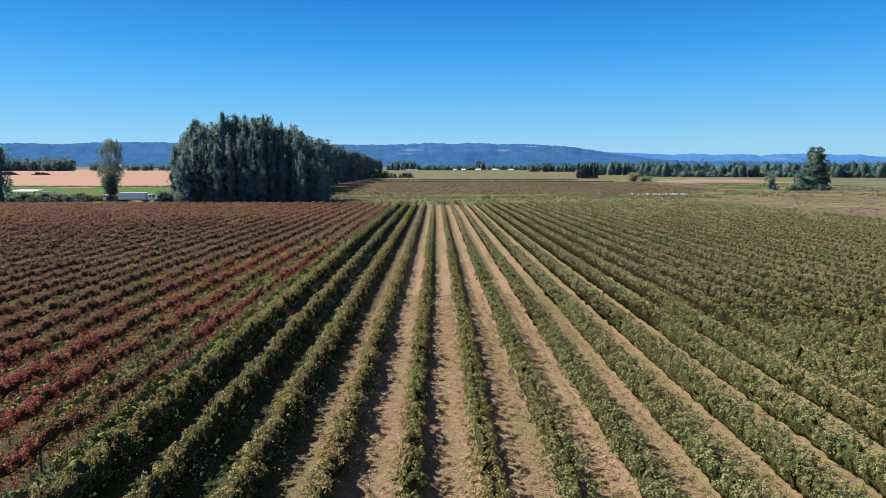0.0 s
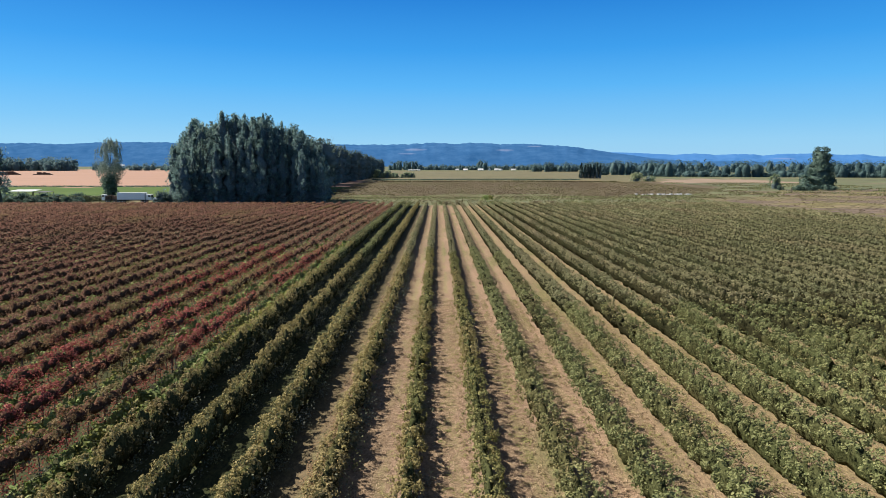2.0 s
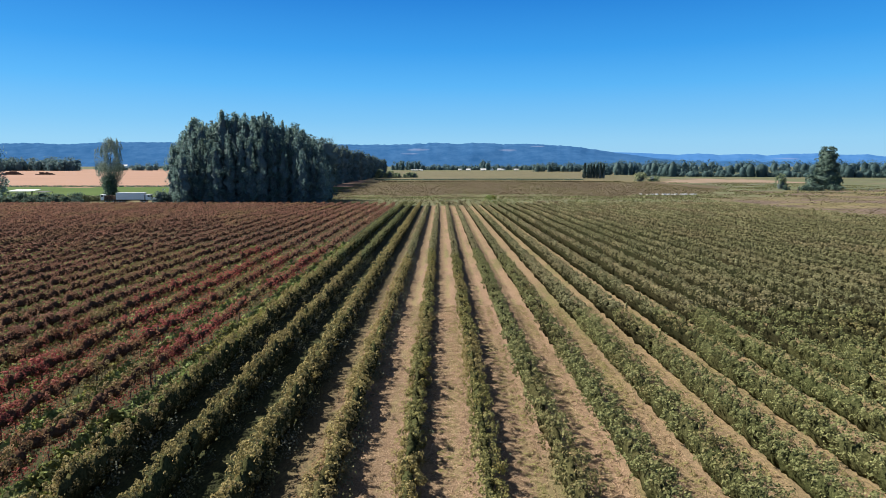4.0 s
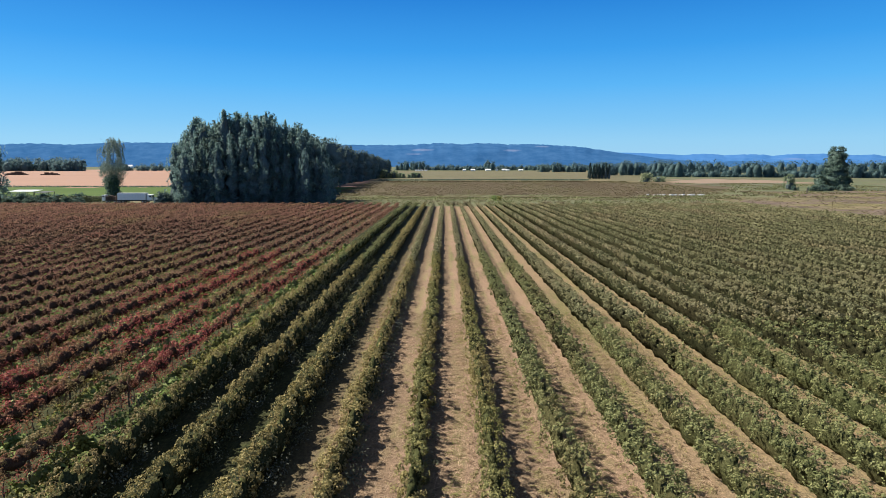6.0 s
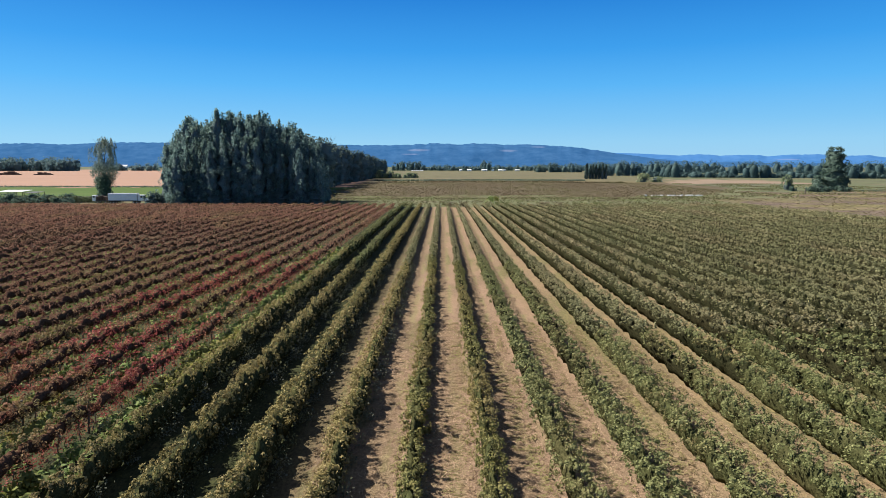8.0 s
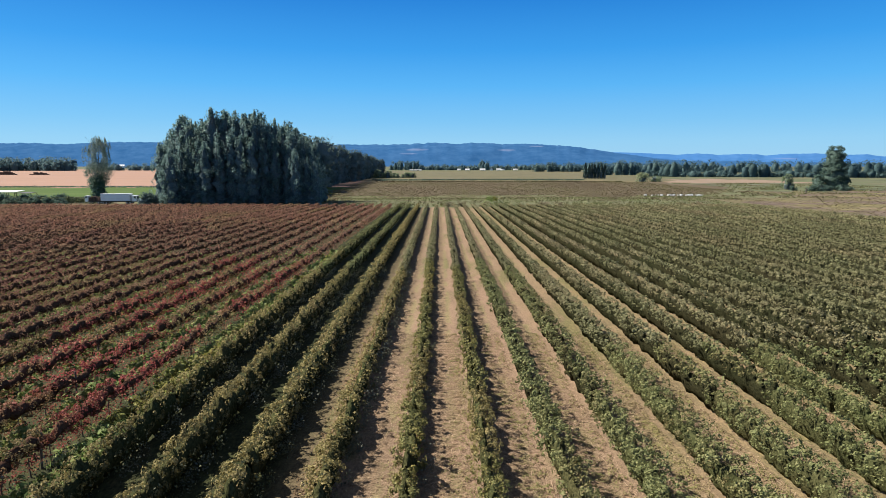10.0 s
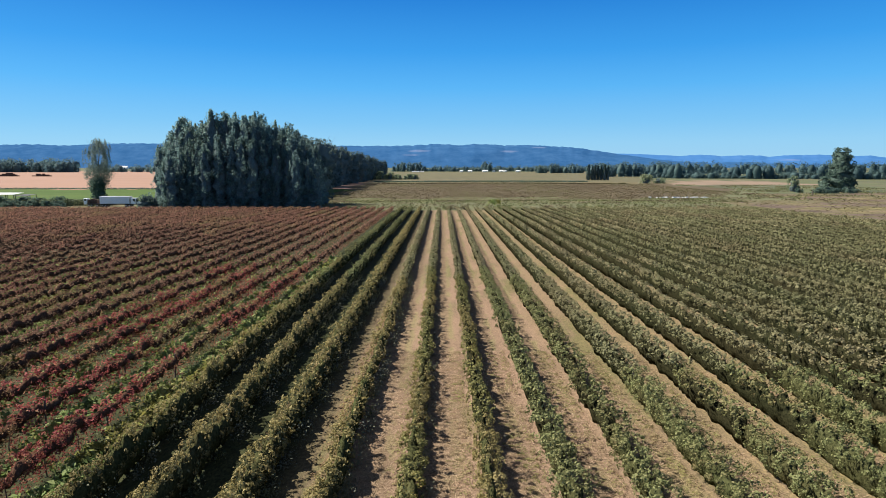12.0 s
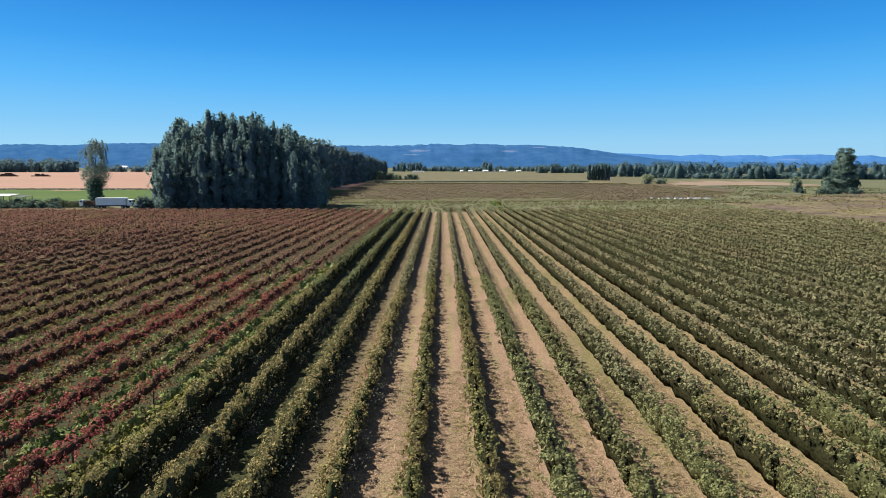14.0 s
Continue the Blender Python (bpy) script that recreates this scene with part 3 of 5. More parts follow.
def hedge_mesh(seed, leaves, size, form, rings, sides):
    """Eight metres of hedge: plants about a metre apart, each a heap of leafy clumps round a heart coloured dark for
    inner shade.
    """
    rng = np.random.default_rng(seed)
    n = round(SEG / form["pitch"])
    spot = (np.arange(n) + 0.5) * SEG / n + rng.uniform(-0.15, 0.15, n)
    girth, tall, side = rng.uniform(0.74, 1.22, n), rng.uniform(0.82, 1.12, n), rng.normal(0, 0.06, n)
    half = (form["high"] - form["low"]) / 2
    per_plant = form["clumps"]
    i = np.repeat(np.arange(n), per_plant)
    t = rng.uniform(-0.3 * math.pi, 1.3 * math.pi, len(i))
    ca, sa = np.cos(t), np.sin(t)
    ca, sa = np.sign(ca) * np.abs(ca) ** 0.8, np.sign(sa) * np.abs(sa) ** 0.8
    r = rng.uniform(0.6, 1.0, len(i))
    along = rng.uniform(-0.5, 0.5, len(i)) * SEG / n * 1.05
    sag = 1 - 0.4 * (np.abs(along) * 2 * n / SEG) ** 2
    ca = np.where(ca > 0, ca * form.get("east", 1.0), ca)    # some rows are narrowed on the east, so that the flank in view looks shaded
    c = np.stack([form["half_w"] * ca * r * girth[i] * sag + side[i], spot[i] + along, form["low"] + (half + half * sa * r * sag) * tall[i]], 1)
    out = np.stack([ca, along * 0.8, sa + 0.35], 1)
    out /= np.linalg.norm(out, axis=1, keepdims=True)
    per = max(1, int(leaves * (1 - form["hang"]) / len(i)))
    cr = np.repeat(rng.uniform(0.65, 1.25, len(i)) * form["reach"], per)
    c, out = np.repeat(c, per, 0), np.repeat(out, per, 0)
    d = rng.normal(size=c.shape) * 0.8 + out * 0.75
    d /= np.linalg.norm(d, axis=1, keepdims=True)
    c = c + d * (cr * rng.uniform(0.55, 1.1, len(cr)))[:, None]
    loose = rng.random(len(c)) < 0.03
    c[loose, 2] += rng.uniform(0.04, 0.22, loose.sum())
    if form["hang"]:                                   # shoots trailing down beside the stems
        m = int(leaves * form["hang"])
        j = rng.integers(0, n, m)
        q = np.stack([rng.normal(0.04, 0.16, m), spot[j] + rng.normal(0, 0.2, m), rng.uniform(0.12, form["low"] + 0.25, m)], 1)
        c, d = np.vstack([c, q]), np.vstack([d, rng.normal(size=(m, 3))])
    c[:, 2] = np.maximum(c[:, 2], 0.05)
    v1, f1 = cards(rng, c, rng.uniform(0.65, 1.3, len(c)) * size, d, 0.32)
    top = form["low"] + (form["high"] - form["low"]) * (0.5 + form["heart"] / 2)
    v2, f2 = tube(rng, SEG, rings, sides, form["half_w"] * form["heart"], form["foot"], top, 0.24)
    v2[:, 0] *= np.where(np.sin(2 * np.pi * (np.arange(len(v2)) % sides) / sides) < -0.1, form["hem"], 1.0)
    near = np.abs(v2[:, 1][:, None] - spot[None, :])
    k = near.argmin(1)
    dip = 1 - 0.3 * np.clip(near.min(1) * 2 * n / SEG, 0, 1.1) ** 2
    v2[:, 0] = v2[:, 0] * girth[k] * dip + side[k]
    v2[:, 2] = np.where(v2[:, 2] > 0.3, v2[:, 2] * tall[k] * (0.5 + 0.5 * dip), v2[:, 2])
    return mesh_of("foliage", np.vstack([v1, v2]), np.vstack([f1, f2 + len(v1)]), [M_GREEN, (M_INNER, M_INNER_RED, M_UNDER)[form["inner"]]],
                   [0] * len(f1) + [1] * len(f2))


def stem_mesh(seed):
    """A bare, slightly bent stem under the foliage."""
    rng = np.random.default_rng(seed)
    v, f = [], []
    for x, y, z, r in ((0, 0, -0.02, 0.04), (rng.normal(0, 0.05), rng.normal(0, 0.05), 0.4, 0.03), (rng.normal(0, 0.1), rng.normal(0, 0.1), 0.95, 0.022)):
        for s in range(5):
            t = 2 * math.pi * s / 5
            v.append((x + r * math.cos(t), y + r * math.sin(t), z))
    for i in range(2):
        for s in range(5):
            f.append((i * 5 + s, i * 5 + (s + 1) % 5, i * 5 + 5 + (s + 1) % 5, i * 5 + 5 + s))
    return mesh_of("stem", v, np.array(f), [M_BARK])


def hedge_kinds(seed, form):
    wild, half = (FULL, TOPPED) if form is BUSHY else (form, form)     # farther stretches get leafy tops over dark hearts, to draw dark lines between rows
    return {"near": [hedge_mesh(seed + i, 3800, 0.057, form, 40, 8) for i in range(4)],
            "mid": [hedge_mesh(seed + 4 + i, 1300, 0.078, half, 28, 7) for i in range(4)],
            "far": [hedge_mesh(seed + 8 + i, 430, 0.12, wild, 14, 6) for i in range(5)],
            "distant": [hedge_mesh(seed + 16 + i, 125, 0.22, wild, 8, 5) for i in range(4)],
            "aside": [hedge_mesh(seed + 24 + i, 34, 0.3, form, 4, 5) for i in range(2)]}


BUSHY_KINDS, NARROW_KINDS, RIDGED_KINDS, TRAINED_KINDS = (hedge_kinds(10 + 40 * i, f) for i, f in enumerate((BUSHY, NARROW, RIDGED, TRAINED)))
STEMS = [stem_mesh(70 + i) for i in range(4)]
POST = cyl_mesh("post", 0.055, 0.05, 1.75, M_WOOD, 7, pose(0, 0, 0.8))
rows_rng = random.Random(4)


def detail(x, y):
    """How finely a stretch of hedge is leaved, by its place in the plan as seen from the camera."""
    if abs(x) > max(0.8 * y + 5, 22):
        return "aside"
    return "mid" if y < 12 else "near" if y < 48 else "mid" if y < 90 else "far" if y < 145 else "distant"


def crop_row(k):
    """One planted row from the south end of the field to the north end."""
    x = ROW_X0 + ROW_STEP * k
    red = k <= -5
    kinds = TRAINED_KINDS if red else RIDGED_KINDS if k <= -1 else NARROW_KINDS if k <= 0 else BUSHY_KINDS
    top = tagged(new("crop_row"), "long hedge of fruit bushes with red autumn leaves on soil" if red else "long hedge of green fruit bushes between dry grass strips",
                 "crop row", "rows of the field")
    top.location = (x, FIELD_SOUTH, 0)
    n = int((FIELD_NORTH - FIELD_SOUTH) / SEG)
    for i in range(n):
        y = FIELD_SOUTH + i * SEG
        lod = detail(x, y + SEG / 2 + rows_rng.uniform(-12, 12) * (y > 40))
        me = rows_rng.choice(kinds[lod])
        flip = rows_rng.random() < 0.5 and kinds is not RIDGED_KINDS
        ends = rows_rng.uniform(0.96, 1.05) * (0.92 if k == -1 else 1.0)
        bulk = (-0.08, 0.08, 0.14, 0.14, 0.14)[min(k, 5) - 1] if k > 0 else -0.16 if k < -2 and not red else 0.0
        bulk -= 0.1 * smooth(60, 100, y) * (k > 1)
        ends *= 1 - 0.2 * smooth(150, FIELD_NORTH, y)
        z, rise = ground_z(x, y), ground_z(x, y + SEG) - ground_z(x, y)
        tilt = pose(0, i * SEG, z, math.degrees(math.atan2(rise, SEG)))
        m = tilt @ pose(0, SEG if flip else 0, 0, 0, 0, 180 if flip else 0) @ Matrix.Diagonal((rows_rng.uniform(0.93, 1.09) + bulk, 1, ends, 1))
        ob = part("foliage", me, top, m)
        slot = ob.material_slots[0]
        slot.link = "OBJECT"
        slot.material = (M_RED if k > -9 and lod in ("near", "mid") else M_RUSSET) if red else M_OLIVE if k >= -1 and (lod in ("far", "distant", "aside") or (lod == "mid" and k > 3 and y > 50)) else M_FIELDGREEN if k > 1 or (lod in ("far", "distant") and k < -2) else (M_MIXED if (k + i) % 3 == 0 or k < 0 else M_GREEN)
        if red and lod == "near":
            for j in range(4):
                part("stem", rows_rng.choice(STEMS), top, tilt @ pose(rows_rng.gauss(0, 0.06), 2 * j + rows_rng.uniform(0.5, 1.5), 0))
        if red and lod in ("near", "mid") and y < 60:
            part("post", POST, top, tilt @ pose(0, 2.0, 0, rows_rng.uniform(-3, 3), rows_rng.uniform(-3, 3)), "weathered grey post")
    return top


for k in range(ROW_FIRST, ROW_LAST + 1):
    crop_row(k)

# ---- trees ----
def stick_mesh(name, pts, radii, sides=7):
    """A bent, tapering piece of wood through the given points."""
    v, f = [], []
    for i, p in enumerate(pts):
        way = (pts[min(i + 1, len(pts) - 1)] - pts[max(i - 1, 0)]).to_track_quat("Z", "Y").to_matrix()
        for s in range(sides):
            t = 2 * math.pi * s / sides
            v.append(tuple(p + way @ Vector((radii[i] * math.cos(t), radii[i] * math.sin(t), 0))))
    for i in range(len(pts) - 1):
        for s in range(sides):
            f.append((i * sides + s, i * sides + (s + 1) % sides, (i + 1) * sides + (s + 1) % sides, (i + 1) * sides + s))
    return mesh_of(name, v, np.array(f), [M_BARK])


def trunk_and_limbs(rng, top, height, radius, spread, first, count):
    """A tapered trunk with rising limbs."""
    pts = [Vector((0, 0, -0.05))]
    for i in range(1, 6):
        pts.append(Vector((rng.normal(0, 0.012) * height, rng.normal(0, 0.012) * height, height * 0.92 * i / 5)))
    trunk = part("trunk", stick_mesh("trunk", pts, [radius * (1 - i / 5.4) for i in range(6)]), top)
    for i in range(count):
        h = rng.uniform(first, 0.85) * height
        k = min(4, int(h / (height * 0.92) * 5))
        a = pts[k].lerp(pts[k + 1], h / (height * 0.92) * 5 - k)
        t = rng.uniform(0, 2 * math.pi)
        ln = spread * rng.uniform(0.5, 0.95)
        b = a + Vector((math.cos(t) * ln, math.sin(t) * ln, ln * rng.uniform(0.5, 1.4)))
        part("limb", stick_mesh("limb", [a, a.lerp(b, 0.55) + Vector((0, 0, -0.06 * ln)), b], [radius * 0.3, radius * 0.2, radius * 0.07], 5), trunk)


def crown_mesh(rng, height, girth, lobes, per, size, mat, lobe, tall, core):
    """A crown heaped up from leafy lobes inside an envelope; girth: height share and radius, tall: the lobes' length over their width."""
    us, rs = [g[0] for g in girth], [g[1] for g in girth]
    u = np.sort(rng.uniform(us[0], us[-1], lobes))
    wide = np.interp(u, us, rs)
    t = rng.uniform(0, 2 * math.pi, lobes)
    r = wide * np.sqrt(rng.uniform(0.1, 1.0, lobes)) * 0.92
    lr = lobe * rng.uniform(0.65, 1.3, lobes)
    tall = np.full(lobes, tall)
    if tall[0] > 1.2:                                  # upswept sprays towards the top
        lr, tall = np.where(u > 0.6, lr * 0.5, lr), np.where(u > 0.6, tall * 2.6, tall)
    c = np.stack([np.cos(t) * r, np.sin(t) * r, u * height], 1)
    c[:, 2] = np.clip(c[:, 2], 0, height - lr * tall * 0.8)
    i = np.repeat(np.arange(lobes), per)
    d = rng.normal(size=(len(i), 3)) + np.stack([np.cos(t[i]), np.sin(t[i]), np.full(len(i), 0.5)], 1) * 0.7
    d /= np.linalg.norm(d, axis=1, keepdims=True)
    slim = 1 - 0.6 * np.clip(d[:, 2], 0, 1) * (tall[i] > 1.5)
    q = c[i] + d * (lr[i] * rng.uniform(0.55, 1.08, len(i)))[:, None] * np.stack([slim, slim, tall[i]], 1)
    q[:, 2] = np.maximum(q[:, 2], 0.1)
    leaf = rng.uniform(0.6, 1.35, len(i)) * size
    if tall[0] > 1.2 and core > 0:                     # slender leading shoots above the lobes
        shoots, on = 16, 26
        su, st = rng.uniform(0.55, 0.98, shoots), rng.uniform(0, 2 * math.pi, shoots)
        sr = np.interp(su, us, rs) * rng.uniform(0.3, 1.0, shoots)
        j, k = np.repeat(np.arange(shoots), on), np.tile(np.linspace(0, 1, on), shoots)
        ln = np.repeat(rng.uniform(2.2, 4.4, shoots), on)
        off = rng.normal(size=(len(j), 2)) * (0.5 * (1 - k) + 0.05)[:, None]
        tip = np.stack([np.cos(st[j]) * sr[j] * (1 + 0.12 * k) + off[:, 0], np.sin(st[j]) * sr[j] * (1 + 0.12 * k) + off[:, 1], su[j] * height * 0.95 - 1.0 + ln * k], 1)
        q, d = np.vstack([q, tip]), np.vstack([d, rng.normal(size=(len(j), 3))])
        leaf = np.concatenate([leaf, rng.uniform(0.6, 1.1, len(j)) * size * (1.05 - 0.5 * k)])
    v, f = cards(rng, q, leaf, d, 0.5, 0.8)
    if core <= 0:
        return mesh_of("crown", v, f, [mat])
    rings, sides = 18, 9                               # closed inner hull behind the outer leaves, coloured for the shade inside the crown
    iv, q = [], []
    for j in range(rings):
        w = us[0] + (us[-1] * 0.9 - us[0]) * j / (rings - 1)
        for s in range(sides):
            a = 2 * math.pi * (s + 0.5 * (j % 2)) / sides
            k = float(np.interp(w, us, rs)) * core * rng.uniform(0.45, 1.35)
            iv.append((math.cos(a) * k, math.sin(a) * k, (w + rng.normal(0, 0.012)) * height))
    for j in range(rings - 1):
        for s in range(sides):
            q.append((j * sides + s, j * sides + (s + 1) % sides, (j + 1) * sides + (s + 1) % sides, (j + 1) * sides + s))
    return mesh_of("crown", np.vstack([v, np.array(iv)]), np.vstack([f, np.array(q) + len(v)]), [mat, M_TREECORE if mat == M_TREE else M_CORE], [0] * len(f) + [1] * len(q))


POPLAR_GIRTH = ((0.0, 0.8), (0.12, 1.0), (0.5, 1.0), (0.74, 0.74), (0.9, 0.36), (1.0, 0.06))
BROAD_GIRTH = ((0.0, 0.6), (0.15, 0.85), (0.55, 1.0), (0.8, 0.92), (0.95, 0.5), (1.0, 0.25))
BUSH_GIRTH = ((0.0, 0.9), (0.3, 1.0), (0.7, 0.8), (1.0, 0.3))
SPARSE_GIRTH = ((0.2, 0.35), (0.4, 0.75), (0.65, 1.0), (0.88, 0.85), (1.0, 0.35))


def tree(name, seed, height, spread, mat, lobes, per, size, girth=BROAD_GIRTH, lobe=0.28, tall=1.0, trunk=0.35, limbs=4, core=0.6, label="", category="tree", group=""):
    rng = np.random.default_rng(seed)
    top = tagged(new(name), label, category, group)
    trunk_and_limbs(rng, top, height, trunk, spread, 0.15 if girth[0][0] < 0.1 else 0.3, limbs)
    part("crown", crown_mesh(rng, height, [(a, b * spread) for a, b in girth], lobes, per, size, mat, lobe * spread, tall, core), top)
    return top


def put(ob, x, y, turn=0.0, scale=1.0, sink=0.0, sz=1.0):
    ob.matrix_basis = pose(x, y, ground_z(x, y) - sink, 0, 0, turn) @ Matrix.Diagonal((scale, scale, scale * sz, 1))
    return ob


def again(ob, x, y, turn, scale, sz=1.0):
    c = copy_thing(ob, pose(x, y, ground_z(x, y), 0, 0, turn))
    c.scale = (scale, scale, scale * sz)
    return c


rt = random.Random(11)
# The grove of tall poplars north-west of the field: from west to east along its front, with each tree's height.
belt = [tree("belt_tree", 150 + i, 28, 7.2, M_BELT, 48, 14, 0.58, BROAD_GIRTH, 0.28, 1.0, 0.4, 3, 0.72, "dark broadleaf tree in a long shelter belt", group="shelter belt") for i in range(3)]
poplars = [tree("poplar", 100 + i, 30, (6.6, 5.8, 5.2, 6.2, 5.6)[i], M_POPLAR, 84, 28, 0.36, POPLAR_GIRTH, 0.24, 1.25, 0.4, 4, 0.5, "tall poplar with dark grey-green leaves in a dense grove",
                group="grove of poplars") for i in range(5)]
GROVE_AT = ((-104, 22), (-101.5, 25), (-99, 28.5), (-96, 31.5), (-92.5, 31), (-89, 31.5), (-84.5, 33), (-80.5, 34.5), (-76, 32), (-72, 32), (-68, 32), (-63.5, 30), (-59, 29.5), (-55.5, 27), (-52, 24), (-49, 21))
n_grove = 0
for i, (x, h) in enumerate(GROVE_AT):
    for deep, off, share in ((0, 0, 1.0), (13, 2.2, 1.0), (-7, 1.5, 0.74)):
        y = 248 + deep + rt.uniform(-2.5, 2.5)
        px, ph = (x + off) * (1 + deep / 225), h * share * rt.uniform(0.95, 1.07) + (1.5 if deep > 0 else 0.6)
        if n_grove < 5:
            put(poplars[n_grove], px, y, rt.uniform(0, 360), ph / 30)
        else:
            again(poplars[rt.randrange(5)], px, y, rt.uniform(0, 360), ph / 30)
        n_grove += 1
for i in range(9):
    again(belt[i % 3], -110 + i * 7.5 + rt.uniform(-2, 2), 274 + rt.uniform(-3, 4), rt.uniform(0, 360), (0.82, 1.0, 1.1, 1.14, 1.16, 1.14, 1.08, 1.02, 0.95)[i])

# Undergrowth closing the foot of the grove.
brush = tree("shrub", 140, 5, 3.4, M_BELT, 24, 16, 0.34, BUSH_GIRTH, 0.36, 1.0, 0.12, 4, 0.6, "dark shrub at the foot of the poplars", "shrub", "undergrowth")
put(brush, -107, 240, 0, 1.0)
for i in range(19):
    again(brush, -104.5 + i * 3.15 + rt.uniform(-1, 1), 240 + rt.uniform(-1.5, 2.5), rt.uniform(0, 360), rt.uniform(0.8, 1.3))

# The long belt of trees that runs away north from the grove.
n_belt = 0
for i in range(44):
    y = 284 + i * 15 + rt.uniform(-5, 5)
    for off in (0, -11):
        x = -90 + (y - 290) * 0.008 + off + rt.uniform(-3, 3)
        s = rt.uniform(0.95, 1.08) * (1.2 if y < 480 else 1.2 - 0.42 * (y - 480) / 450)
        if n_belt < 3:
            put(belt[n_belt], x, y, rt.uniform(0, 360), s)
        else:
            again(belt[n_belt % 3], x, y, rt.uniform(0, 360), s)
        n_belt += 1

# Pale bushes where the belt ends.
pale = tree("shrub", 214, 7.5, 5.0, M_PALE, 34, 30, 0.5, BUSH_GIRTH, 0.36, 0.9, 0.15, 4, 0.6, "rounded pale green bush at the end of the shelter belt", "shrub", "pale bushes")
put(pale, -104, 770, 0, 0.8)
for i in range(16):
    again(pale, -98 + i * 4.3 + rt.uniform(-2, 2), 775 + rt.uniform(-15, 25), rt.uniform(0, 360), rt.uniform(0.55, 0.95) * (1.35 if 3 < i < 9 else 0.9))

# Single trees.
put(tree("broadleaf_tree", 201, 29.0, 8.2, M_TREE, 210, 26, 0.44, ((0.0, 0.7), (0.15, 0.82), (0.4, 1.0), (0.62, 0.98), (0.8, 0.8), (0.93, 0.52), (1.0, 0.3)), 0.2, 1.0, 0.5, 4, 0.72,
         "large round-topped green tree standing alone in dry grass"), 266, 430, 20)
put(tree("broadleaf_tree", 202, 10, 5.0, M_TREE, 40, 30, 0.5, BUSH_GIRTH, 0.34, 0.9, 0.3, 4, 0.6, "green tree beside the large lone tree"), 257, 432, 70)
put(tree("broadleaf_tree", 203, 9, 4.0, M_TREE, 30, 40, 0.5, BROAD_GIRTH, 0.34, 1.0, 0.3, 4, 0.6, "smaller green tree behind the large lone tree"), 277, 436, 10)
put(tree("young_tree", 204, 10.5, 3.8, M_PALE, 32, 36, 0.36, BUSH_GIRTH, 0.34, 1.1, 0.14, 4, 0.5, "young pale green tree beside dry grass"), 232, 425, 0)
put(tree("sparse_tree", 205, 30, 7.2, M_SPARSE, 140, 84, 0.27, SPARSE_GIRTH, 0.3, 1.5, 0.3, 26, 0.0, "thin grey-green tree with a see-through crown"), -174, 331, 0)
put(tree("broadleaf_tree", 206, 11, 4.6, M_TREE, 34, 36, 0.42, BUSH_GIRTH, 0.34, 1.0, 0.3, 4, 0.6, "dense green tree below the thin tree"), -172.5, 326, 0)
put(tree("broadleaf_tree", 207, 25, 6.0, M_POPLAR, 60, 44, 0.42, BROAD_GIRTH, 0.28, 1.3, 0.35, 4, 0.6, "dark tall tree at the west end of the field"), -172, 241, 0)
put(tree("shrub", 208, 3.4, 2.6, M_WEED, 24, 26, 0.26, BUSH_GIRTH, 0.36, 0.9, 0.1, 4, 0.0, "bright green bush on the weedy headland", "shrub"), 18.7, 241, 0)
put(tree("shrub", 209, 8.5, 6.5, M_PALE, 30, 40, 0.5, BUSH_GIRTH, 0.34, 0.9, 0.2, 4, 0.55, "broad grey-green willow bush in the far field", "shrub"), 196, 610, 0)
put(tree("shrub", 210, 5.5, 6.0, M_PALE, 24, 36, 0.5, BUSH_GIRTH, 0.34, 0.8, 0.2, 4, 0.55, "low grey-green willow bush in the far field", "shrub"), 209, 612, 40)
slim = tree("slim_poplar", 211, 19, 2.6, M_FARPOPLAR, 34, 30, 0.5, POPLAR_GIRTH, 0.36, 2.4, 0.2, 4, 0.6, "slim dark poplar in a short row", group="short row of poplars")
put(slim, 170, 735, 0, 0.95)
for i in range(6):
    again(slim, 174.0 + i * 3.6, 735 + rt.uniform(-2, 2), 50 * i, rt.uniform(0.8, 1.02))
low = tree("shrub", 212, 3.6, 3.2, M_TREE, 20, 22, 0.36, BUSH_GIRTH, 0.38, 0.9, 0.1, 4, 0.6, "low green bush in rough grass", "shrub", "low bushes")
put(low, 236, 405, 0)
for x, y, s in (*[(-222 + 2.9 * i + rt.uniform(-1.5, 1.5), 252 + rt.uniform(-3, 3), rt.uniform(0.35, 0.7)) for i in range(28)], (243, 407, 1.2), (249, 408, 0.9), (256, 406, 1.1), (230, 415, 0.8), (262, 408, 0.8),
                (-196, 258, 0.9), (-188, 256, 1.0), (-180, 257, 0.8), (-171, 256, 1.1), (-163, 257, 1.0), (-157, 258, 0.9), (-150, 259, 1.0), (-205, 262, 1.1), (-112, 262, 1.3), (-106, 268, 1.2), (-213, 262, 1.2)):
    again(low, x, y, rt.uniform(0, 360), s)


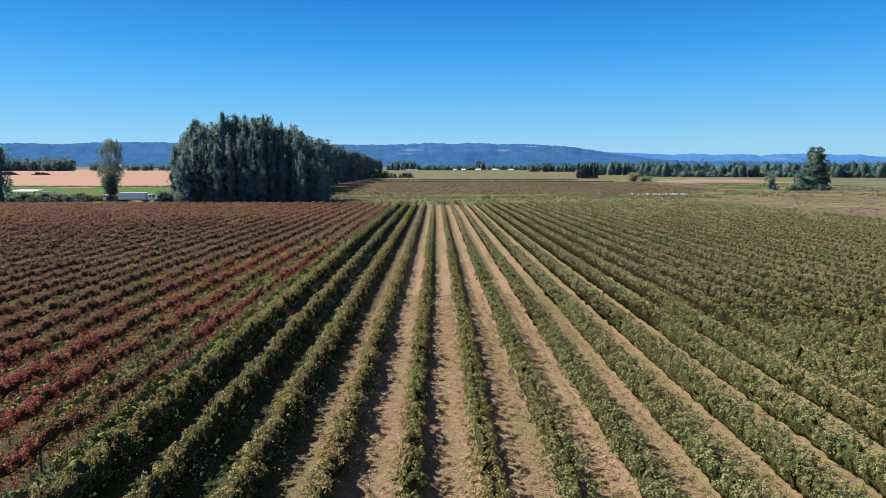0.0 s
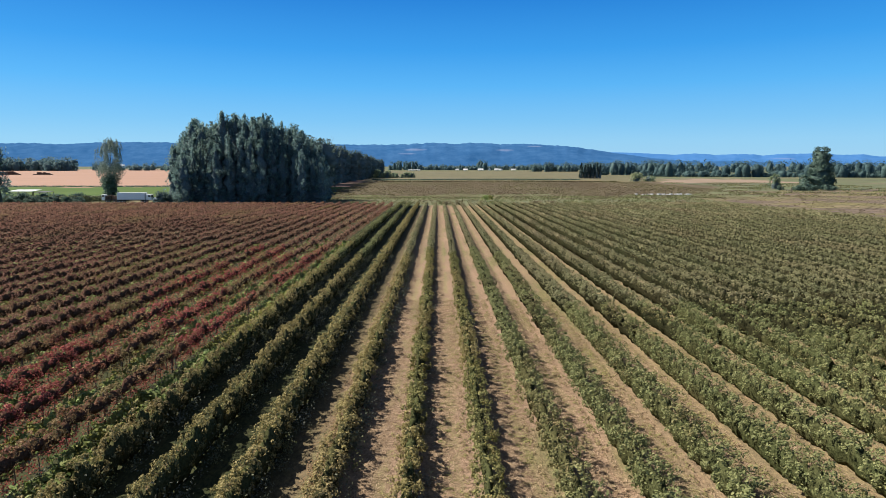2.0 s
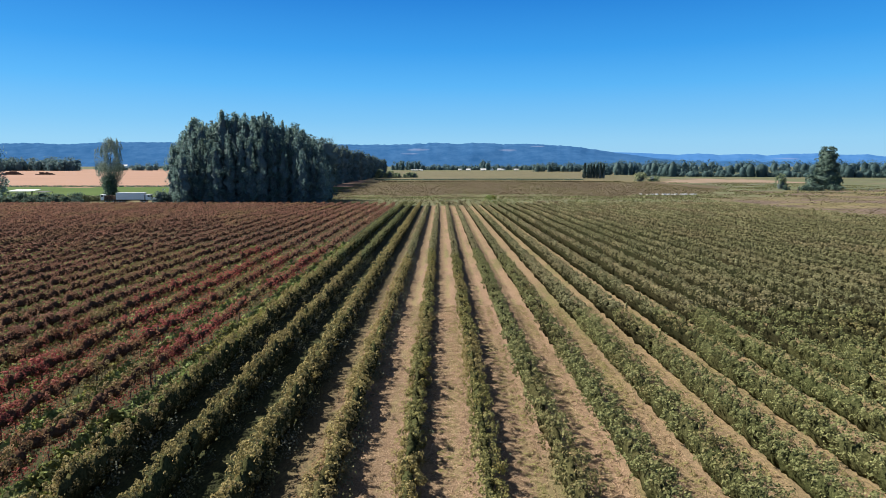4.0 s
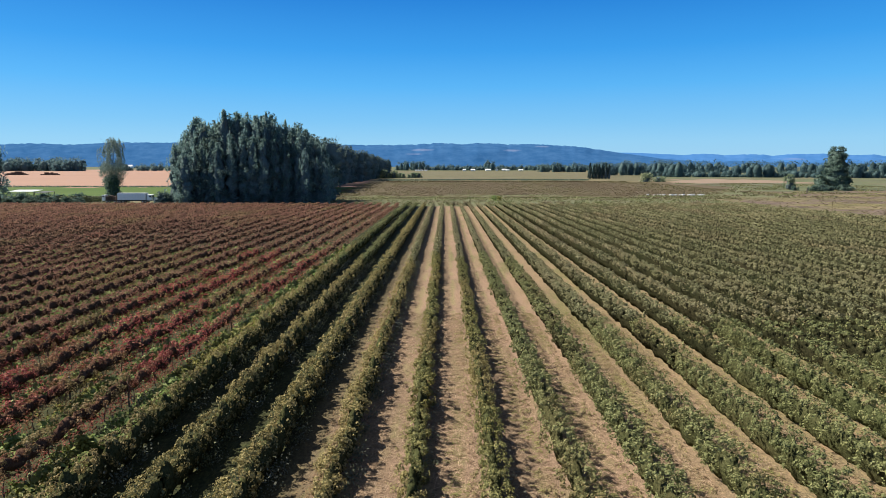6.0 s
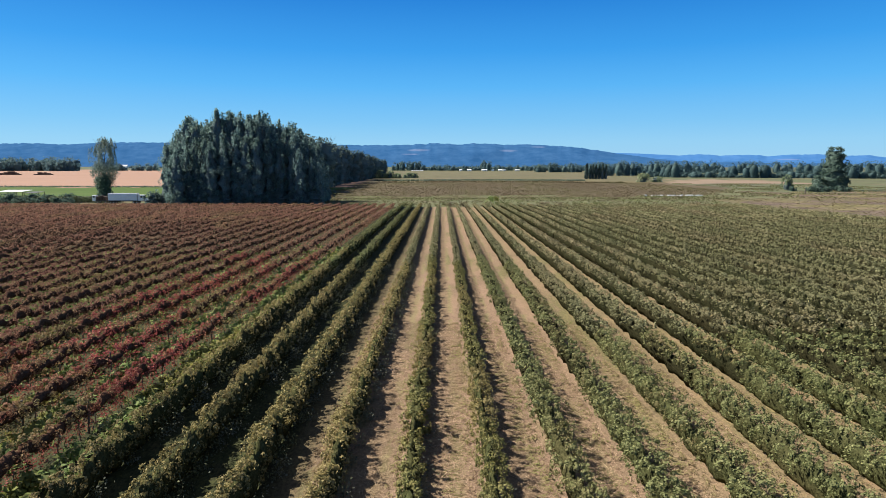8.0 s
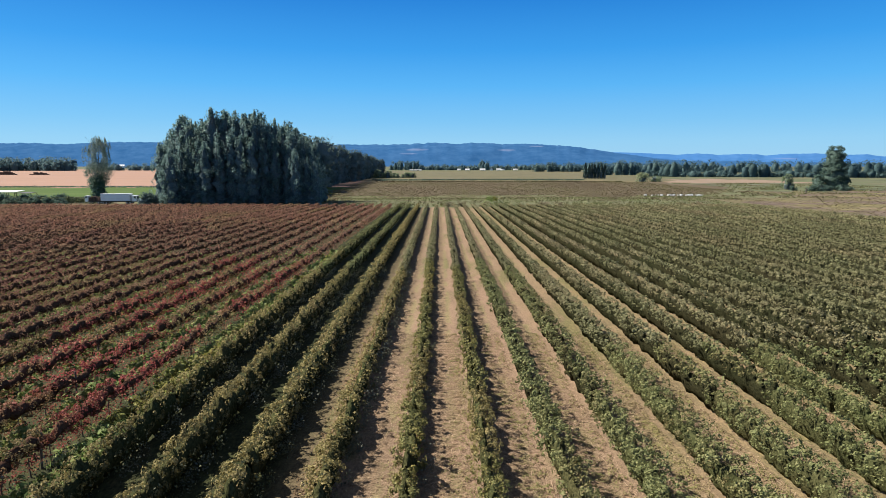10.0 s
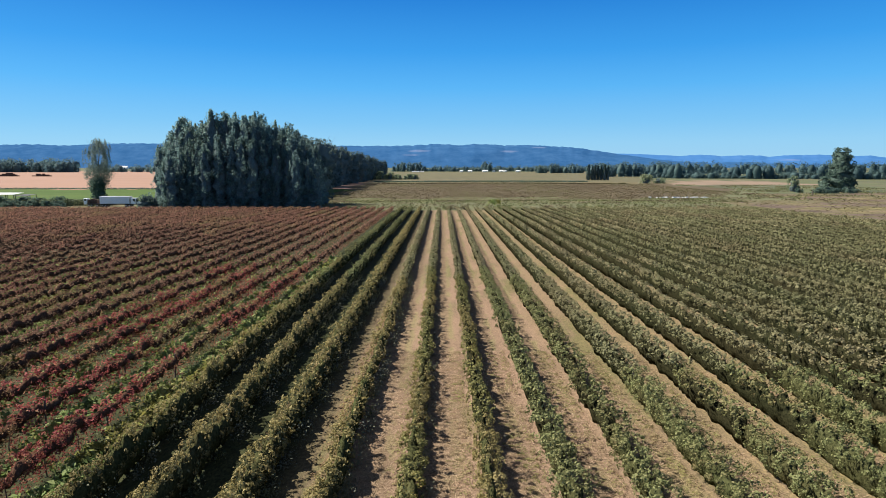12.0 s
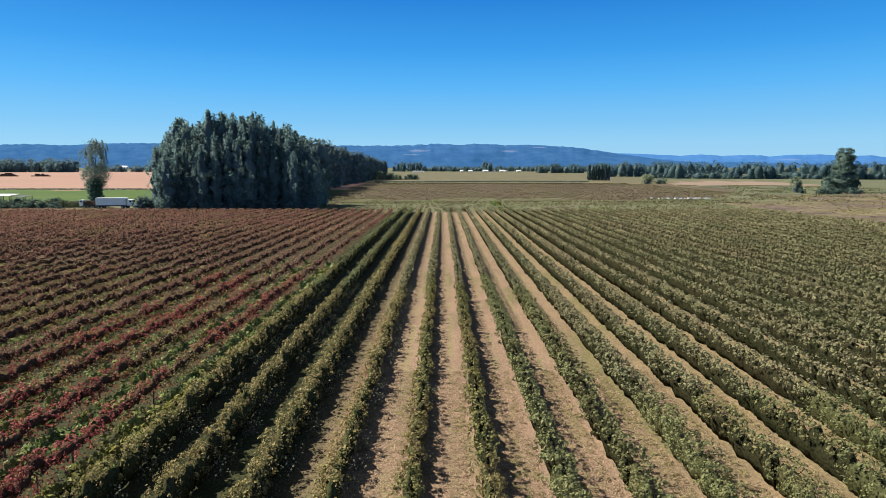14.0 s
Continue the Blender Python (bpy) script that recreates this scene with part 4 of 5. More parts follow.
def woodland(name, seed, spots, mat, label, per=9, size=1.2):
    """Distant woods, too far off to tell one tree from the next: crowns of uneven height, each heaped from several leafy lobes."""
    rng = np.random.default_rng(seed)
    cs, outs, ss, iv, q = [], [], [], [], []
    for x, y, h, w in spots:
        z0 = ground_z(x, y)
        base = len(iv)                                  # the closed heart of the crown
        for j in range(5):
            k = w * (0.5, 0.62, 0.64, 0.52, 0.26)[j]
            iv.extend((x + math.cos(a) * k * rng.uniform(0.75, 1.15), y + math.sin(a) * k * 0.6, z0 - 0.3 + h * ((0.0, 0.22, 0.44, 0.62, 0.74)[j] + rng.normal(0, 0.03) * (j > 0))) for a in np.arange(6) * math.pi / 3 + j * 0.5)
        q.extend((base + j * 6 + a, base + j * 6 + (a + 1) % 6, base + j * 6 + 6 + (a + 1) % 6, base + j * 6 + 6 + a) for j in range(4) for a in range(6))
        for lobe in range(5):
            up_to = (0.74, 0.14, 0.22, rng.uniform(0.35, 0.6), rng.uniform(0.45, 0.75))[lobe]
            lw = w * rng.uniform(0.42, 0.64)
            cx, cy, cz = x + rng.normal(0, 0.5) * w * (1.1 - 0.6 * up_to), y + rng.normal(0, 0.35) * w, z0 + h * up_to
            n = int(per * 5)
            d = rng.normal(size=(n, 3)) + np.array([0, -0.4, 0.35])
            d /= np.linalg.norm(d, axis=1, keepdims=True)
            p = np.array([cx, cy, cz]) + d * lw * rng.uniform(0.7, 1.1, (n, 1))
            p[:, 2] = np.maximum(p[:, 2], z0 + 0.3)
            cs.append(p)
            outs.append(d)
            ss.append(rng.uniform(0.6, 1.4, n) * size * (0.42 + h / 46))
    v, f = cards(rng, np.vstack(cs), np.concatenate(ss), np.vstack(outs), 0.45, 0.85)
    return tagged(new(name, mesh_of(name, np.vstack([v, np.array(iv)]), np.vstack([f, np.array(q) + len(v)]), [mat, M_FARCORE], [0] * len(f) + [1] * len(q))), label, "woodland", kind="stuff")


# Far leaves tinted blue, standing in for the hazy air between.
M_FARWOOD = leaf_material("hazed_far_wood_leaf", [(0.0, (0.062, 0.118, 0.145)), (0.5, (0.074, 0.132, 0.155)), (1.0, (0.09, 0.15, 0.165))],
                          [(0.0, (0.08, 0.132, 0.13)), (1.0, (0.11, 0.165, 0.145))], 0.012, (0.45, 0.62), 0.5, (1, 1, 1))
rw = random.Random(21)
spots = []
for i in range(92):                                   # west, behind the stubble
    spots.append((-1380 + i * 5.4 + rw.uniform(-4, 4), 1500 + rw.uniform(-30, 30), rw.uniform(25, 36), rw.uniform(15, 20)))
for i in range(22):
    spots.append((-880 + i * 10 + rw.uniform(-6, 6), 1560 + rw.uniform(-30, 30), rw.uniform(10, 20), rw.uniform(10, 15)))
for i in range(16):
    spots.append((-1330 + i * 14 + rw.uniform(-6, 6), 2520 + rw.uniform(-20, 20), rw.uniform(6, 12), rw.uniform(8, 14)))
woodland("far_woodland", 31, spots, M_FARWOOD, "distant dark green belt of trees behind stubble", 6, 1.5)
spots = []
for i in range(110):                                   # round the far houses
    x = -130 + i * 5 + rw.uniform(-4, 4)
    h = rw.uniform(9, 17) + (12 if -120 < x < -60 else 0) + (14 if 105 < x < 128 else 0)
    spots.append((x, 1640 + rw.uniform(-20, 60), h, rw.uniform(6, 12)))
for i in range(40):
    x = 205 + i * 5 + rw.uniform(-4, 4)
    spots.append((x, 1350 + rw.uniform(-30, 30), rw.uniform(12, 24), rw.uniform(7, 11)))
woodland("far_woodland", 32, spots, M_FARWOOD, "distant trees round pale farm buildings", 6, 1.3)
spots = []
for i in range(24):
    x = 235 + i * 6.5 + rw.uniform(-3, 3)
    spots.append((x, 960 + rw.uniform(-20, 20), rw.uniform(17, 27), rw.uniform(7, 11)))
woodland("far_woodland", 33, spots, M_FARWOOD, "distant stand of tall trees behind dry pasture", 9, 1.0)
spots = []
for i in range(150):
    x = 280 + i * 3.8 + rw.uniform(-3, 3)
    stand = noise.noise(Vector((x * 0.021, 4.0, 1.0))) + 0.5 * noise.noise(Vector((x * 0.06, 8.0, 1.0)))    # taller stands with low growth between
    big = stand > 0.16
    spots.append((x, 850 + rw.uniform(-25, 25) - 0.25 * (x - 300), rw.uniform(17, 25) if big else rw.uniform(7, 13), rw.uniform(8, 12) if big else rw.uniform(6, 9)))
for i in range(130):
    x = 280 + i * 4.4 + rw.uniform(-3, 3)
    spots.append((x, 835 + rw.uniform(-8, 8) - 0.25 * (x - 300), rw.uniform(4, 8), rw.uniform(4, 7)))
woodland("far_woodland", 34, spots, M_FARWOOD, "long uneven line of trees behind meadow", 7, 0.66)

spots = []
for i in range(95):
    spots.append((330 + i * 10 + rw.uniform(-4, 4), 1250 + rw.uniform(-40, 40), rw.uniform(17, 27), rw.uniform(9, 14)))
woodland("far_woodland", 35, spots, M_FARWOOD, "farther belt of trees below the hills", 4, 1.3)

# ---- low growth ----
def scatter(name, seed, count, where, size, height, mat, label, per=3, lean=0.7):
    rng = np.random.default_rng(seed)
    pr = random.Random(seed)
    pts = []
    while len(pts) < count:
        x, y = where(pr)
        if x is not None:
            pts.append((x, y, ground_z(x, y)))
    c = np.repeat(np.array(pts), per, axis=0)
    c[:, :2] += rng.normal(0, size * 0.7, (len(c), 2))
    c[:, 2] += rng.uniform(0.1, 1.0, len(c)) * height
    v, f = cards(rng, c, rng.uniform(0.6, 1.3, len(c)) * size, np.tile([0, 0, 0.8], (len(c), 1)), lean, 0.9)
    return tagged(new(name, mesh_of(name, v, f, [mat])), label, "plants", kind="stuff")


def in_second(r):
    x, y = r.uniform(-88, 190), 340 + 262 * r.random() ** 1.2
    y = round(y / 6.0) * 6.0 + r.gauss(0, 0.4)
    return (x, y) if zone(x, y) == 3 else (None, None)


def in_head(r):
    x, y = r.uniform(-80, 160), r.uniform(290, 356)
    return (x, y) if zone(x, y) == 1 else (None, None)


scatter("second_crop", 51, 13000, in_second, 0.42, 0.2, M_CROP, "far field of low brown-green bushes in rows", 3, 0.25)


def in_verge(r):
    x, y = r.uniform(-75, 150), FIELD_NORTH + 3 + 62 * r.random()
    return (x, y) if zone(x, y) == 1 and noise.noise(Vector((x * 0.06, y * 0.09, 1.0))) > -0.25 else (None, None)


scatter("headland_weeds", 53, 4200, in_verge, 0.3, 0.5, M_HEADLAND, "rank green and olive weeds beyond the field's end", 3, 0.35)
scatter("headland_weeds", 52, 3200, in_head, 0.45, 0.2, M_HEADLAND, "green and yellow weeds along the field's end", 3, 0.2)

def row_ends(r):
    x = r.uniform(-34, 98)
    return (x, FIELD_NORTH + 2 + abs(r.gauss(0, 2.0))) if math.sin(x * 0.9) + math.sin(x * 0.37) > 0.3 else (None, None)


scatter("row_end_weeds", 60, 700, row_ends, 0.3, 1.5, M_HEADLAND, "bright green weeds at the ends of the crop rows", 4)


def brushy(r):
    x, y = r.uniform(105, 330), r.uniform(318, 560)
    n = noise.noise(Vector((x * 0.03, y * 0.05, 5.0)))
    return (x, y) if n > 0.06 and zone(x, y) in (1, 2, 7) else (None, None)


scatter("low_brush", 61, 2600, brushy, 0.42, 0.6, M_HEADLAND, "patches of low olive brush in rough grass", 4)


def ripe(r):
    x, y = r.uniform(102, 300), r.uniform(140, 420)
    return (x, y) if zone(x, y) in (2, 8) and x < 0.95 * y else (None, None)


scatter("ripe_grass", 62, 2600, ripe, 0.36, 0.2, M_CROP, "brown ripe grass in loose streaks beside the field", 3, 0.2)


def hedge_line(x0, x1, y0, y1, wave):
    def where(r):
        t = r.random()
        x = x0 + (x1 - x0) * t
        return x, y0 + (y1 - y0) * t + wave * math.sin(x * 0.03) + r.gauss(0, 1.2)
    return where


scatter("field_hedge", 54, 1500, hedge_line(-70, 150, 652, 660, 5), 0.5, 1.4, M_TREE, "thin dark green hedge between far fields")
scatter("field_hedge", 55, 1000, hedge_line(-60, 170, 600, 596, 6), 0.55, 1.0, M_CROP, "ragged brown grass line between far fields")
scatter("field_hedge", 56, 2200, hedge_line(-420, -105, 470, 471, 1), 0.4, 1.0, M_TREE, "ragged dark grass line along stubble")
scatter("field_hedge", 57, 2600, hedge_line(-240, -128, 254, 256, 2), 0.42, 2.4, M_WILLOW, "ragged weeds and low brush along a farm track")
scatter("field_hedge", 58, 900, hedge_line(-60, 140, 304, 306, 5), 0.4, 0.5, M_HEADLAND, "pale green weeds along the field's end")

# ---- vehicles and buildings ----
def wheel(parent, x, y, r, w, z=None):
    t = part("wheel", cyl_mesh("tyre", r, r, w, M_RUBBER, 18, pose(0, 0, 0, 90), 0.03), parent, pose(x, y, r if z is None else z))
    part("rim", cyl_mesh("rim", r * 0.55, r * 0.5, w + 0.03, M_CHROME, 14, pose(0, 0, 0, 90)), t)
    return t


def semi_truck():
    """A white tractor unit facing east with a long box trailer."""
    top = tagged(new("semi_truck"), "white road tractor with a long pale box trailer, parked", "truck")
    trailer = part("trailer", box_mesh("trailer", 0, 0, 2.55, 11.0, 2.5, 2.85, M_TRAILER, 0.05), top, label="long pale box trailer")
    for i in range(11):
        part("rib", box_mesh("rib", -5.0 + i, -1.262, 2.55, 0.05, 0.03, 2.6, M_TRAILER), trailer)
    part("top_rail", box_mesh("top_rail", 0, -1.27, 3.9, 10.9, 0.05, 0.12, M_CHROME), trailer)
    part("skirt_rail", box_mesh("skirt_rail", 0, -1.27, 1.18, 10.9, 0.05, 0.14, M_DARK), trailer)
    part("chassis", box_mesh("chassis", 1.3, 0, 0.95, 13.4, 1.0, 0.28, M_DARK), top)
    for x in (-4.6, -3.4, 4.2, 5.4, 9.0):
        for y in (-1.05, 1.05):
            wheel(top, x, y, 0.5, 0.5)
    cab = part("cab", box_mesh("cab", 7.0, 0, 2.2, 1.9, 2.4, 2.3, M_WHITE, 0.12), top, label="white driver's cab")
    part("hood", box_mesh("hood", 8.9, 0, 1.5, 2.1, 1.8, 1.25, M_WHITE, 0.15), top, label="white sloping hood")
    part("windshield", box_mesh("windshield", 7.96, 0, 2.65, 0.05, 1.9, 0.8, M_GLASS), cab)
    part("side_window", box_mesh("side_window", 7.3, -1.21, 2.65, 0.8, 0.04, 0.7, M_GLASS), cab)
    part("front_bumper", box_mesh("front_bumper", 10.0, 0, 0.75, 0.2, 2.3, 0.35, M_CHROME, 0.04), top)
    for y in (-0.95, 0.95):
        part("exhaust_stack", cyl_mesh("exhaust_stack", 0.08, 0.08, 2.6, M_CHROME, 10, pose(5.85, y, 2.5)), top)
        part("headlight", cyl_mesh("headlight", 0.12, 0.12, 0.06, M_CHROME, 12, pose(9.96, y * 0.8, 1.2, 0, 90)), top)
    return top


put(semi_truck(), -124.0, 252, 2, 1.0, 0.0)


def dark_rig():
    """A dark flat-bed with stacked crates and a white cab, behind the trailer."""
    top = tagged(new("flatbed_truck"), "dark loaded flatbed lorry with a white cab", "truck")
    part("bed", box_mesh("bed", 0, 0, 1.1, 4.6, 2.3, 0.25, M_DARK, 0.03), top)
    for i, x in enumerate((-1.5, -0.2, 1.1)):
        part("crate", box_mesh("crate", x, 0, 1.95 + 0.15 * (i % 2), 1.1, 2.0, 1.4 + 0.3 * (i % 2), M_HAY, 0.05), top, label="dark stacked crate")
    for x in (-1.6, 1.6):
        for y in (-1.0, 1.0):
            wheel(top, x, y, 0.48, 0.3)
    cab = part("cab", box_mesh("cab", -2.9, 0, 2.0, 1.3, 2.1, 2.3, M_WHITE, 0.12), top, label="white cab")
    part("window", box_mesh("window", -2.9, -1.06, 2.6, 0.8, 0.04, 0.7, M_GLASS), cab)
    return top


put(dark_rig(), -132.8, 253, 0)


def parked_car():
    top = tagged(new("parked_car"), "pale blue-grey car parked under the poplars", "car")
    bm = bmesh.new()
    box_bm(bm, 0, 0, 0.75, 4.3, 1.75, 0.62)
    body = part("body", bm_mesh("body", bm, M_TRAILER, 0.14), top)
    bm = bmesh.new()
    vs = box_bm(bm, -0.2, 0, 1.32, 2.4, 1.5, 0.6)
    for v in vs:
        if v.co.z > 1.4:
            v.co.x = -0.2 + (v.co.x + 0.2) * 0.68
            v.co.y *= 0.85
    cabin = part("cabin", bm_mesh("cabin", bm, M_TRAILER, 0.08), body)
    for s in (-1, 1):
        part("side_window", box_mesh("side_window", -0.2, 0.72 * s, 1.3, 1.5, 0.06, 0.36, M_GLASS), body)
    part("windshield", box_mesh("windshield", 0.82, 0, 1.3, 0.3, 1.25, 0.36, M_GLASS), body)
    for x in (-1.35, 1.35):
        for y in (-0.8, 0.8):
            wheel(top, x, y, 0.33, 0.22)
    return top


put(parked_car(), -76.5, 236.5, 30, 0.62)


def open_shed():
    """An open field shelter with a pale sheet roof on posts."""
    top = tagged(new("open_shed"), "open field shelter with pale sheet roof on posts", "shed")
    bm = bmesh.new()
    box_bm(bm, 0, 0, 4.0, 11, 7, 0.12)
    me = bm_mesh("roof", bm, M_ROOF, 0.02)
    part("roof", me, top, pose(0, 0, 0, 4, 0, 0), "pale weathered sheet roof")
    part("lean_to_roof", box_mesh("lean_to_roof", 8.4, 0, 3.4, 6.0, 6, 0.1, M_DARK, 0.02), top, pose(0, 0, 0, 3, 0, 0), "dark low lean-to roof")
    for x in (-5.2, -1.7, 1.7, 5.2, 8.4, 11.2):
        for y in (-3.1, 3.0 if x < 6 else 2.6):
            part("post", box_mesh("post", x, y, 1.7, 0.2, 0.2, 3.7 if x < 6 else 3.2, M_WOOD), top)
    return top


put(open_shed(), -191, 288, 0)


def gable_house(name, w, d, h, roof_h, label, wall_mat=None, roof_mat=None):
    top = tagged(new(name), label, "building", "far farm buildings")
    part("wall", box_mesh("wall", 0, 0, h / 2, w, d, h, wall_mat or M_WHITE), top)
    bm = bmesh.new()
    e = 0.5
    a = [bm.verts.new(p) for p in ((-w / 2 - e, -d / 2 - e, h), (w / 2 + e, -d / 2 - e, h), (w / 2 + e, d / 2 + e, h), (-w / 2 - e, d / 2 + e, h), (-w / 2 - e, 0, h + roof_h), (w / 2 + e, 0, h + roof_h))]
    for q in ((0, 1, 5, 4), (2, 3, 4, 5), (0, 4, 3), (1, 2, 5), (3, 2, 1, 0)):
        bm.faces.new([a[i] for i in q])
    part("roof", bm_mesh("roof", bm, roof_mat or M_ROOF), top)
    part("door", box_mesh("door", w * 0.2, -d / 2 - 0.05, h * 0.4, w * 0.16, 0.12, h * 0.8, M_DARK), top)
    for s in (-0.3, 0.0):
        part("window", box_mesh("window", w * s, -d / 2 - 0.05, h * 0.55, w * 0.08, 0.12, h * 0.25, M_GLASS), top)
    return top


put(gable_house("barn", 30, 18, 7, 6, "large white barn far behind stubble"), -1260, 2450, 10)
for x, y, w, d, h, rh, turn in ((48, 1600, 10, 8, 3, 2, 10), (70, 1590, 14, 9, 3, 2.5, -15), (108, 1585, 17, 11, 3, 3, 5), (131, 1595, 14, 9, 3.5, 3, 80), (150, 1600, 13, 9, 3, 3, 0), (163, 1620, 11, 8, 3, 2, 20), (-62, 1560, 40, 9, 2, 1, 0), (195, 1610, 15, 9, 3, 2, 0)):
    put(gable_house("farmhouse", w * 0.75, d * 0.75, h * 0.7, rh * 0.8, "small pale roofed building among far trees"), x, y, turn)

# Dark stacks on the stubble.
def bale_stack(n, levels, seed):
    r = random.Random(seed)
    top = tagged(new("bale_stack"), "long dark heap of bales on stubble", "bale stack", "bale stacks")
    me = box_mesh("bale", 0, 0, 0.7, 3.2, 2.4, 1.4, M_HAY, 0.12)
    for i in range(n):
        for lev in range(max(1, round(levels * math.sin(math.pi * (i + 0.7) / (n + 0.4)) + r.uniform(-0.6, 0.6)))):
            part("bale", me, top, pose(i * 3.3, r.uniform(-0.4, 0.4), lev * 1.4, 0, 0, r.uniform(-6, 6)))
    return top


put(bale_stack(11, 4, 1), -688, 968, 0)
put(bale_stack(9, 3, 2), -632, 968, 0)

# White bins beyond the field's end.
bin_me = box_mesh("body", 0, 0, 0.45, 1.5, 1.3, 0.9, M_WHITE, 0.05)
bin_lid = box_mesh("rim", 0, 0, 0.93, 1.6, 1.4, 0.08, M_ROOF, 0.02)
rb = random.Random(8)
for i in range(19):
    if i in (1, 6, 12):
        continue
    b = tagged(new("field_bin"), "white picking bin standing in dry grass", "bin", "white bins")
    part("body", bin_me, b)
    part("rim", bin_lid, b)
    put(b, 113 + i * 1.7 + rb.uniform(-0.5, 0.5), 351 + rb.uniform(-1.5, 1.5), rb.uniform(0, 90), rb.uniform(0.6, 0.95), 0, 0.75)

stump = tagged(new("dead_stump"), "dark dead stump standing in dry grass", "stump")
part("trunk", cyl_mesh("trunk", 0.45, 0.25, 3.2, M_BARK, 8, pose(0, 0, 1.5)), stump)
part("branch_stub", cyl_mesh("branch_stub", 0.14, 0.06, 1.4, M_BARK, 6, pose(0.4, 0, 2.2, 0, 50)), stump)
put(stump, 213, 372, 0)

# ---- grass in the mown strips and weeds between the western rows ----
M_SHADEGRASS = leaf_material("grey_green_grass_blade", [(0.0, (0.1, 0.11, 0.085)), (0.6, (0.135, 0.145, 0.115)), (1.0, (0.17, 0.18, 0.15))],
                          [(0.0, (0.09, 0.1, 0.04)), (1.0, (0.2, 0.2, 0.1))], 0.6, (0.45, 0.62), 0.3)


def wisp_mesh(seed):
    """Loose pale tufts and trailing shoots at the shaded foot of a row."""
    rng = np.random.default_rng(seed)
    cs, ss = [], []
    for _ in range(15):
        c = np.array([rng.normal(-0.1, 0.16), rng.uniform(0, SEG), 0.02])
        h, m = rng.uniform(0.4, 1.0), rng.integers(18, 46)
        p = rng.normal(size=(m, 3)) * np.array([0.2, 0.24, 0])
        p[:, 2] = np.abs(rng.normal(size=m)) * h * 0.55
        cs.append(c + p)
        ss.append(rng.uniform(0.035, 0.08, m))
    c = np.vstack(cs)
    v, f = cards(rng, c, np.concatenate(ss), np.tile([0, 0, 0.5], (len(c), 1)), 0.8)
    return mesh_of("wispy_grass", v, f, [M_SHADEGRASS])


WISPS = [wisp_mesh(320 + i) for i in range(4)]


M_LITTER = leaf_material("cut_straw", [(0.0, (0.18, 0.124, 0.082)), (0.5, (0.3, 0.208, 0.145)), (1.0, (0.46, 0.345, 0.245))],
                         [(0.0, (0.2, 0.17, 0.085)), (1.0, (0.36, 0.3, 0.17))], 0.3, (0.55, 0.7), 0.3)
M_TUFT = leaf_material("green_tuft_blade", [(0.0, (0.17, 0.17, 0.065)), (0.5, (0.22, 0.215, 0.085)), (1.0, (0.29, 0.265, 0.12))],
                       [(0.0, (0.26, 0.195, 0.12)), (1.0, (0.36, 0.275, 0.18))], 0.45, (0.48, 0.6), 0.4)
M_FLANK = leaf_material("olive_grass_blade", [(0.0, (0.14, 0.12, 0.055)), (0.5, (0.2, 0.168, 0.08)), (1.0, (0.27, 0.22, 0.12))],
                        [(0.0, (0.24, 0.16, 0.095)), (1.0, (0.34, 0.235, 0.145))], 0.35, (0.34, 0.52), 0.6)


def tuft_mesh(name, seed, heaps, per, half_w, wide, high, size, mat):
    """Eight metres of soft heaped tufts: a range of widths and of heights."""
    rng = np.random.default_rng(seed)
    home = np.repeat(np.stack([rng.normal(0, half_w * 0.5, heaps).clip(-half_w, half_w), rng.uniform(0, SEG, heaps), np.zeros(heaps)], 1), per, 0)
    r, h = np.repeat(rng.uniform(*wide, heaps), per), np.repeat(rng.uniform(*high, heaps), per)
    d = rng.normal(size=(len(r), 3))
    d /= np.linalg.norm(d, axis=1, keepdims=True)
    c = home + d * np.stack([r, r, h], 1) * np.array([1, 1, 0])
    c[:, 2] = 0.02 + np.abs(d[:, 2]) * h
    v, f = cards(rng, c, rng.uniform(0.6, 1.3, len(c)) * size, np.stack([d[:, 0] * 0.4, d[:, 1] * 0.4, np.ones(len(c))], 1), 0.35, 0.55)
    return mesh_of(name, v, f, [mat])


def litter_mesh(seed, count, half_w):
    """Eight metres of cut straw lying criss-cross on the ground."""
    rng = np.random.default_rng(seed)
    c = np.stack([rng.normal(0, half_w * 0.55, count).clip(-half_w, half_w), rng.uniform(0, SEG, count), rng.uniform(0.012, 0.035, count)], 1)
    t, ln, w = rng.uniform(0, 2 * math.pi, count), rng.uniform(0.08, 0.26, count), rng.uniform(0.007, 0.015, count)
    go = np.stack([np.cos(t), np.sin(t), rng.normal(0, 0.12, count)], 1) * ln[:, None]
    side = np.stack([-np.sin(t), np.cos(t), np.zeros(count)], 1) * w[:, None]
    v = np.stack([c - go - side, c - go + side, c + go + side * 0.4, c + go - side * 0.4], 1).reshape(-1, 3)
    return mesh_of("cut_straw", v, np.arange(4 * count).reshape(count, 4), [M_LITTER])


LITTER = [litter_mesh(370 + i, 1100, 0.95) for i in range(3)]
GREEN_TUFTS = [tuft_mesh("green_tufts", 380 + i, 44, 12, 0.3, (0.08, 0.24), (0.05, 0.22), 0.048, M_TUFT) for i in range(3)]
DRY_TUFTS = [tuft_mesh("dry_tufts", 390 + i, 40, 12, 0.34, (0.1, 0.28), (0.06, 0.26), 0.048, M_STRAW) for i in range(3)]
FLANKS = [tuft_mesh("flank_grass", 360 + i, 52, 28, 0.36, (0.15, 0.34), (0.15, 0.6), 0.05, M_FLANK) for i in range(3)]


